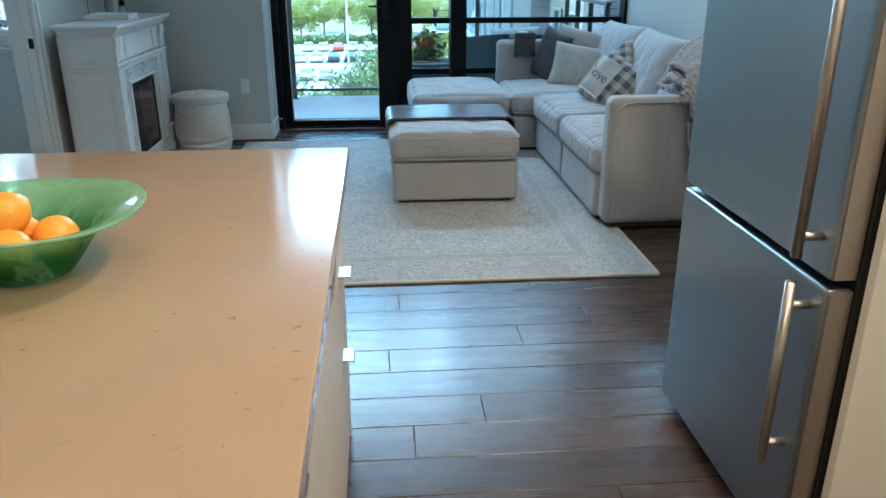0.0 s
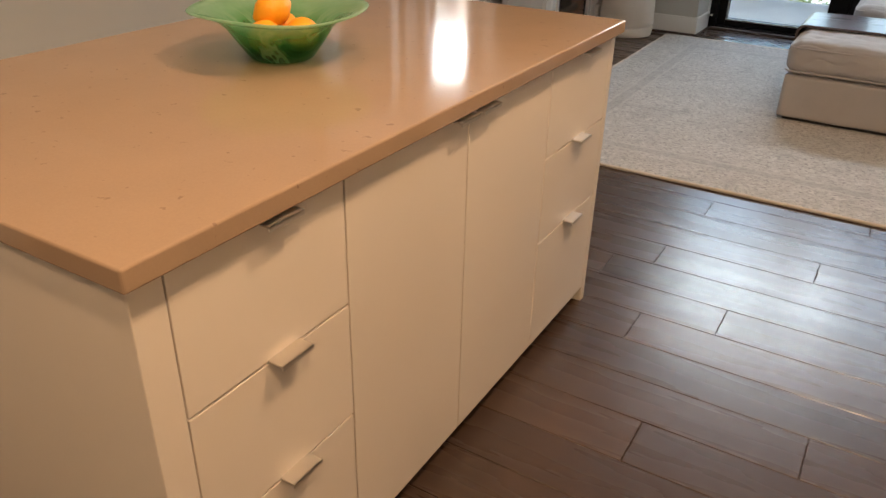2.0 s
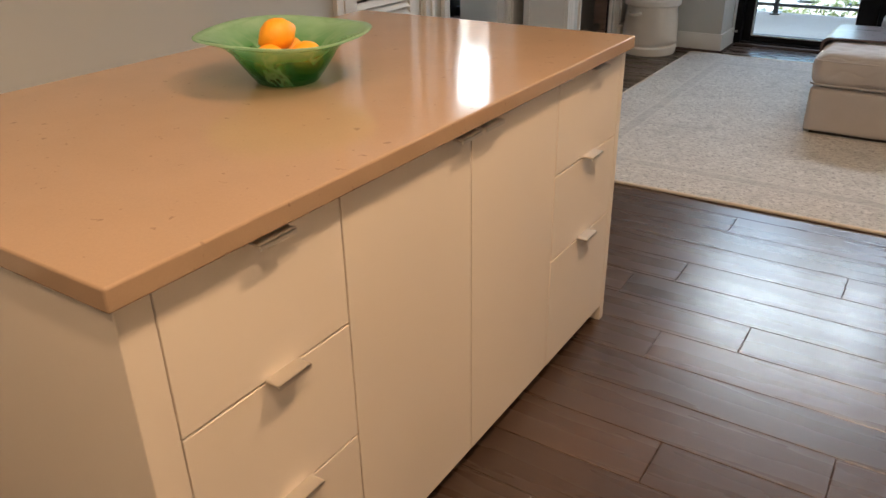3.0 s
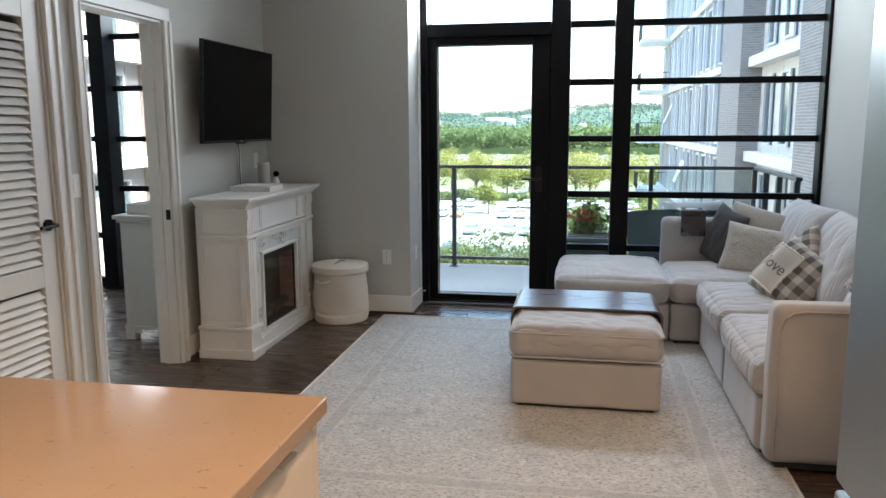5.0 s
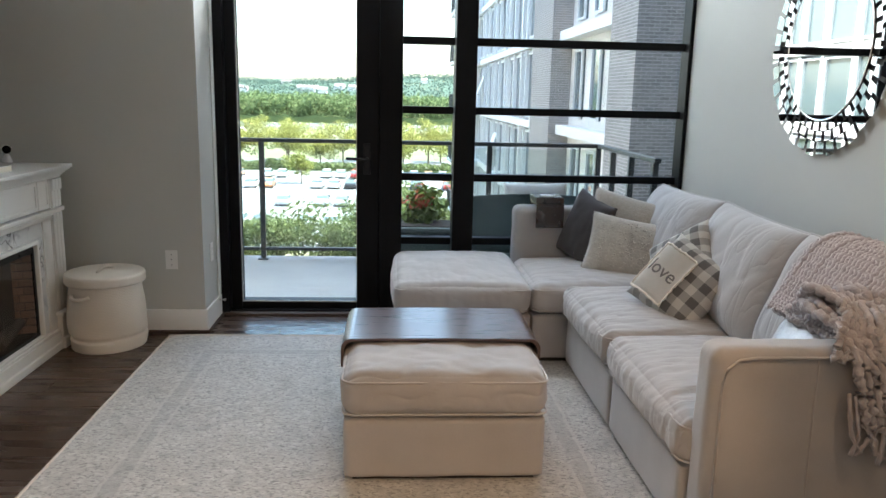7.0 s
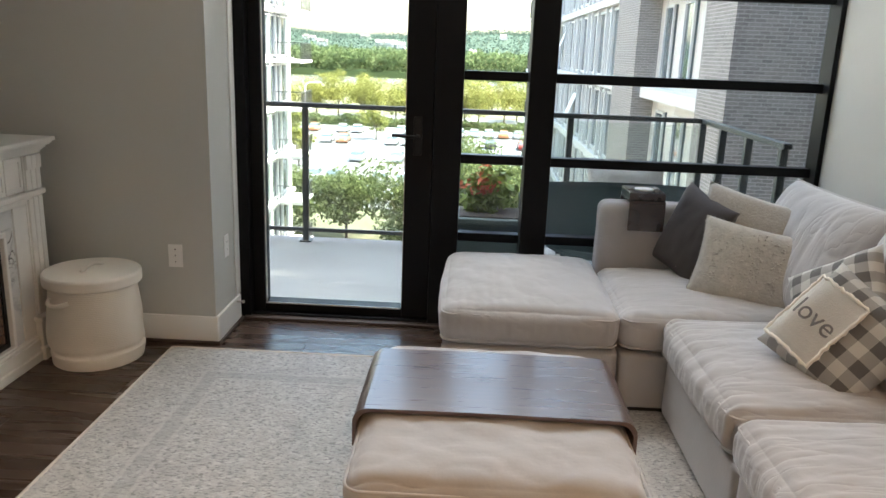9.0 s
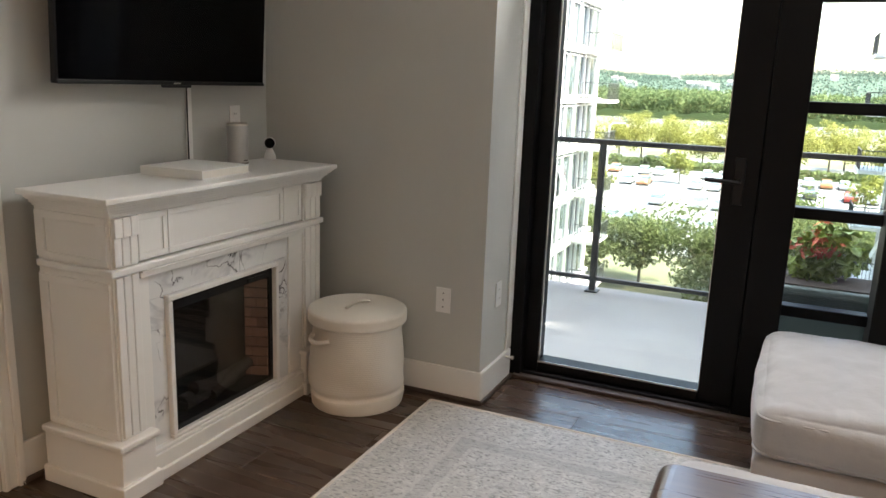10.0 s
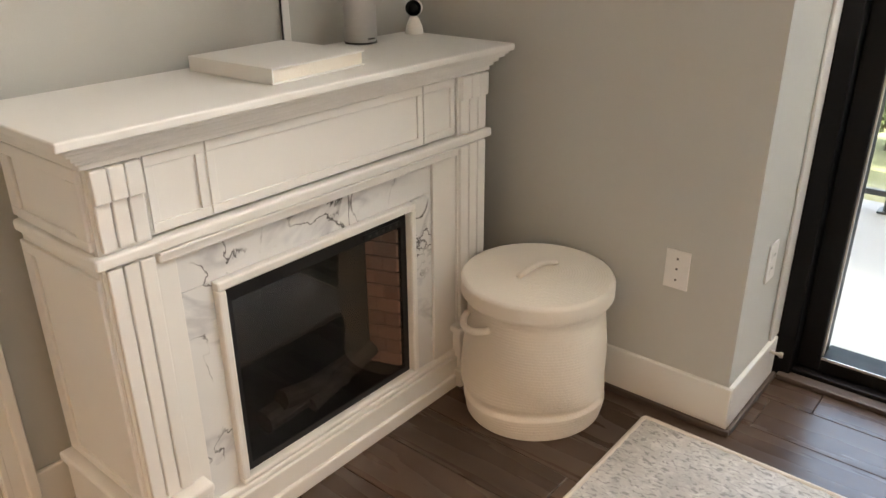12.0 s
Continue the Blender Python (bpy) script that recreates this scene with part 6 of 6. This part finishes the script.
M_BARK = material("tree_bark", (0.10, 0.075, 0.055), 0.9, vary=0.3, scale=6, bump=0.5)
M_LEAF_A = leaf_material("leaf_mid_green", (0.145, 0.175, 0.075))
M_LEAF_B = leaf_material("leaf_yellow_green", (0.23, 0.24, 0.07))
# Bluish green with distance haze put into the leaf colour.
M_LEAF_C = leaf_material("leaf_hazy_green", (0.070, 0.105, 0.080))
M_WOODS = leaf_material("leaf_wood_green", (0.105, 0.145, 0.060))


def tree(height, spread, leaf, count, mat, label, seed, group):
    rgen = random.Random(seed)
    root = thing("tree", (0, 0, 0), label, "tree", group)
    b = bmesh.new()
    th_ = height * 0.42
    cyl(b, Matrix.Translation((0, 0, th_ / 2)), height * 0.022, th_, 8, height * 0.014)
    for i in range(6):
        a = i * 1.05 + rgen.random()
        e = Vector((math.cos(a) * spread * 0.32, math.sin(a) * spread * 0.32, height * rgen.uniform(0.55, 0.82)))
        s = Vector((0, 0, th_ * rgen.uniform(0.75, 1.0)))
        q = (e - s).to_track_quat("Z", "Y").to_matrix().to_4x4()
        cyl(b, Matrix.Translation((s + e) / 2) @ q, height * 0.010, (e - s).length, 6, height * 0.004)
    part("trunk", b, M_BARK, root)
    part("crown", leaf_cloud(count, (0, 0, height * 0.64), (spread * 0.52, spread * 0.52, height * 0.34), leaf, rgen, 26), mat, root)
    return root


near_tree = [tree(7.4, 7.6, 0.20, 5200, M_LEAF_A, "leafy green courtyard tree", s, "courtyard trees") for s in (1, 2)]
near_tree[0].matrix_basis = pose(3.5, 53, GZ)
near_tree[1].matrix_basis = pose(8.5, 54, GZ, 0, 0, 40)
for i, (x, y, r, s) in enumerate(((-2.0, 54, 80, 0), (13.5, 53, 200, 1), (-7.5, 57, 20, 1), (19, 55, 140, 0), (6.0, 58, 10, 1), (0.6, 57.5, 250, 0), (-13, 58, 10, 0), (11, 58.5, 300, 0), (3.6, 62, 30, 0))):
    copy_thing(near_tree[s], pose(x, y, GZ - (1.2 if x < 0 else 0), 0, 0, r))
row_tree = [tree(9.5, 9.0, 0.26, 3600, M_LEAF_B, "yellow green tree in a row by the car park", s, "car park tree row") for s in (3, 4)]
row_tree[0].matrix_basis = pose(-70, 158, GZ)
row_tree[1].matrix_basis = pose(-62, 165, GZ)
rg = random.Random(8)
for i in range(44):
    copy_thing(row_tree[i % 2], pose(-92 + 4.6 * i + rg.uniform(-1.5, 1.5), 156 + 6 * (i % 4) + rg.uniform(-2, 2), GZ - rg.uniform(0, 1.2), 0, 0, rg.uniform(0, 360)))
lot_tree = tree(5.5, 4.5, 0.30, 800, M_LEAF_B, "small round car park tree", 6, "car park trees")
lot_tree.matrix_basis = pose(-28, 128, GZ)
for x, y in ((-14, 128), (-40, 128), (12, 110), (30, 128), (-32, 95), (-20, 95), (36, 112)):
    copy_thing(lot_tree, pose(x, y, GZ, 0, 0, x * 7))


def leaf_band(name, label, x0, x1, y0, y1, height, leaf, count, mat, seed, base=GZ, lump=18.0):
    """A far wood: many leaf clumps over an uneven canopy."""
    rgen = random.Random(seed)
    b = bmesh.new()
    for _ in range(count):
        x, y = rgen.uniform(x0, x1), rgen.uniform(y0, y1)
        hgt = height * (0.72 + 0.42 * noise.noise((x / lump, y / lump, seed)) + 0.2 * noise.noise((x / lump * 2.7, y / lump * 2.7, seed)))
        z = base + hgt * (1 - rgen.random() ** 1.8)
        nrm = Vector((rgen.uniform(-1, 1), rgen.uniform(-1.3, 0.5), rgen.uniform(0, 1))).normalized()
        a = nrm.orthogonal().normalized()
        a.rotate(Matrix.Rotation(rgen.uniform(0, 6.28), 3, nrm))
        c = nrm.cross(a)
        l = leaf * rgen.uniform(0.5, 1.4)
        p = Vector((x, y, z))
        b.faces.new([b.verts.new(v) for v in (p - a * l, p + c * l * 0.6, p + a * l, p - c * l * 0.6)])
    # the closed canopy under the outer leaves
    nx, ny = max(4, int((x1 - x0) / (lump / 4))), max(3, int((y1 - y0) / (lump / 4)))
    g = []
    for i in range(nx + 1):
        col = []
        for j in range(ny + 3):
            x = x0 + (x1 - x0) * i / nx
            y = y0 + (y1 - y0) * min(max(j - 1, 0), ny) / ny
            hgt = height * (0.72 + 0.42 * noise.noise((x / lump, y / lump, seed)) + 0.2 * noise.noise((x / lump * 2.7, y / lump * 2.7, seed)))
            col.append(b.verts.new((x, y, base if j in (0, ny + 2) else base + hgt * 0.30)))
        g.append(col)
    for i in range(nx):
        for j in range(ny + 2):
            b.faces.new((g[i][j], g[i + 1][j], g[i + 1][j + 1], g[i][j + 1]))
    return tagged(part(name, b, mat), label, "woods", kind="stuff")


leaf_band("hedge", "clipped green hedge along the car park", -80, 75, 150.5, 153.5, 2.0, 0.4, 9000, M_LEAF_A, 1, GZ, 5)
leaf_band("riverside_trees", "dense green trees along the river", -260, 260, 404, 450, 15, 1.0, 80000, M_WOODS, 2, GZ, 9.0)
leaf_band("valley_woods", "dense green woods behind the river", -330, 330, 452, 640, 16, 1.3, 60000, M_WOODS, 5, GZ, 11.0)
# Hill green toned like its woods, the haze mixed into the colour.
M_HILL = material("hazy_hill", (0.065, 0.095, 0.075), 0.95, spec=0.0, vary=0.35, scale=0.02, grain=0.2, grain_scale=0.12)


def hill_z(x, y):
    j = (y - 640) / 1000
    return GZ + max(0.0, min(1.0, j * 2.2)) * (30 + 34 * min(1.0, j)) * (0.70 + 0.35 * noise.noise((x / 330, j * 1.6, 3))) + 3 * noise.noise((x / 60, y / 60, 0))


b = bmesh.new()
nx_, ny_ = 150, 16
g = [[b.verts.new((-1100 + 2200 * i / nx_, 600 + 1100 * j / ny_, hill_z(-1100 + 2200 * i / nx_, 600 + 1100 * j / ny_) if j else GZ - 1)) for j in range(ny_ + 1)] for i in range(nx_ + 1)]
for i in range(nx_):
    for j in range(ny_):
        b.faces.new((g[i][j], g[i + 1][j], g[i + 1][j + 1], g[i][j + 1]))
tagged(part("backdrop", b, M_HILL), "hazy wooded hills on the skyline", "hills", kind="structure")
rg = random.Random(31)
b = bmesh.new()
for _ in range(60000):
    x, y = rg.uniform(-620, 620), 640 + 900 * rg.random() ** 1.2
    clump = noise.noise((x / 26, y / 40, 8))
    if clump < -0.18:
        continue
    p = Vector((x, y, hill_z(x, y) + rg.uniform(0, 7 + 5 * clump)))
    nrm = Vector((rg.uniform(-1, 1), rg.uniform(-1.3, 0.4), rg.uniform(0, 1))).normalized()
    a = nrm.orthogonal().normalized()
    a.rotate(Matrix.Rotation(rg.uniform(0, 6.28), 3, nrm))
    c = nrm.cross(a)
    l = rg.uniform(0.8, 2.0)
    b.faces.new([b.verts.new(v) for v in (p - a * l, p + c * l * 0.6, p + a * l, p - c * l * 0.6)])
tagged(part("hill_woods", b, M_LEAF_C), "woods scattered over the far hills", "woods", kind="stuff")
M_HOUSE = material("far_house_wall", (0.50, 0.48, 0.45), 0.8, vary=0.1, scale=0.3)
M_FARROOF = material("far_house_roof", (0.22, 0.19, 0.18), 0.85, vary=0.2, scale=0.5)
rg = random.Random(12)
for i in range(26):
    x, y = rg.uniform(-330, 330), rg.uniform(760, 1150)
    z = hill_z(x, y)
    w, d, h_ = rg.uniform(8, 16), rg.uniform(7, 10), rg.uniform(4, 6)
    ho = thing("house", (x, y, z), "small pale far house among the hill trees", "house", "far houses")
    part("wall", boxed(x - w / 2, x + w / 2, y, y + d, z - 3, z + h_), M_HOUSE, ho)
    r_ = bmesh.new()
    v_ = [r_.verts.new(p) for p in ((x - w / 2, y - 0.5, z + h_), (x + w / 2, y - 0.5, z + h_), (x + w / 2, y + d, z + h_), (x - w / 2, y + d, z + h_), (x - w / 2, y + d / 2, z + h_ + 3), (x + w / 2, y + d / 2, z + h_ + 3))]
    for q in ((0, 1, 5, 4), (2, 3, 4, 5), (0, 4, 3), (1, 2, 5), (3, 2, 1, 0)):
        r_.faces.new([v_[k_] for k_ in q])
    part("roof", r_, M_FARROOF, ho)
for x, y in ((-2.5, 112), (-21, 104), (24, 118)):
    lp = thing("street_lamp", (x, y, GZ), "pale tall car park street lamp", "street lamp", "car park lamps")
    part("pole", cyl(bmesh.new(), Matrix.Translation((x, y, GZ + 5)), 0.14, 10, 10, 0.09), M_WINFRAME, lp)
    part("arm", tube(bmesh.new(), [(x, y, GZ + 9.9), (x + 0.4, y, GZ + 10.4), (x + 1.4, y, GZ + 10.5)], 0.07, 6), M_WINFRAME, lp)
    part("lamp_head", boxed(x + 1.2, x + 2.1, y - 0.2, y + 0.2, GZ + 10.4, GZ + 10.55, 0.04), M_WINFRAME, lp)

# ---- floor planks ----
rng = random.Random(7)
KNOWN = {0: (2.864,), 1: (2.549,), 2: (2.03,), 4: (2.335,), 5: (2.10,), 7: (2.66,), 8: (2.274,), -1: (2.08,), -22: (1.31,)}
shared = {}


def plank(x0, x1, y0, y1):
    key = (round(x1 - x0, 3), round(y1 - y0, 3))
    if key not in shared:
        b = bmesh.new()
        lx, ly, e = key[0] / 2 - 0.0006, key[1] / 2 - 0.0006, 0.0022
        lo = [b.verts.new(p) for p in ((-lx, -ly, -0.006), (lx, -ly, -0.006), (lx, ly, -0.006), (-lx, ly, -0.006))]
        mid = [b.verts.new((v.co.x, v.co.y, -0.0016)) for v in lo]
        hi = [b.verts.new((v.co.x - math.copysign(e, v.co.x), v.co.y - math.copysign(e, v.co.y), 0)) for v in lo]
        for p, q in ((lo, mid), (mid, hi)):
            for i in range(4):
                b.faces.new((p[i], p[(i + 1) % 4], q[(i + 1) % 4], q[i]))
        b.faces.new(hi)
        me = bpy.data.meshes.new("plank")
        b.to_mesh(me)
        b.free()
        me.materials.append(M_PLANK)
        shared[key] = me
    ob = new("plank", shared[key])
    ob.location = ((x0 + x1) / 2, (y0 + y1) / 2, 0)
    ob.parent = floor


W = 0.1713
for k in range(-23, 27):
    y1 = -3.342 - W * k
    y0 = y1 - W
    xa, xb = (-3.2, XR) if y0 > -4.2 else (0.0, XR)
    if y1 > 0.62:
        continue
    cuts = list(KNOWN.get(k, ()))
    if not cuts:
        cuts = [xa + 0.6 + 1.2 * rng.random()]
    x = cuts[0]
    while x > xa + 0.75:
        x -= 0.9 + 0.25 * round(rng.random() * 4)
        cuts.append(x)
    x = cuts[0]
    while x < xb - 0.75:
        x += 0.9 + 0.25 * round(rng.random() * 4)
        cuts.append(x)
    cuts = sorted(c for c in cuts if xa + 0.15 < c < xb - 0.15)
    for a, b in zip([xa] + cuts, cuts + [xb]):
        plank(a, b, y0, y1)
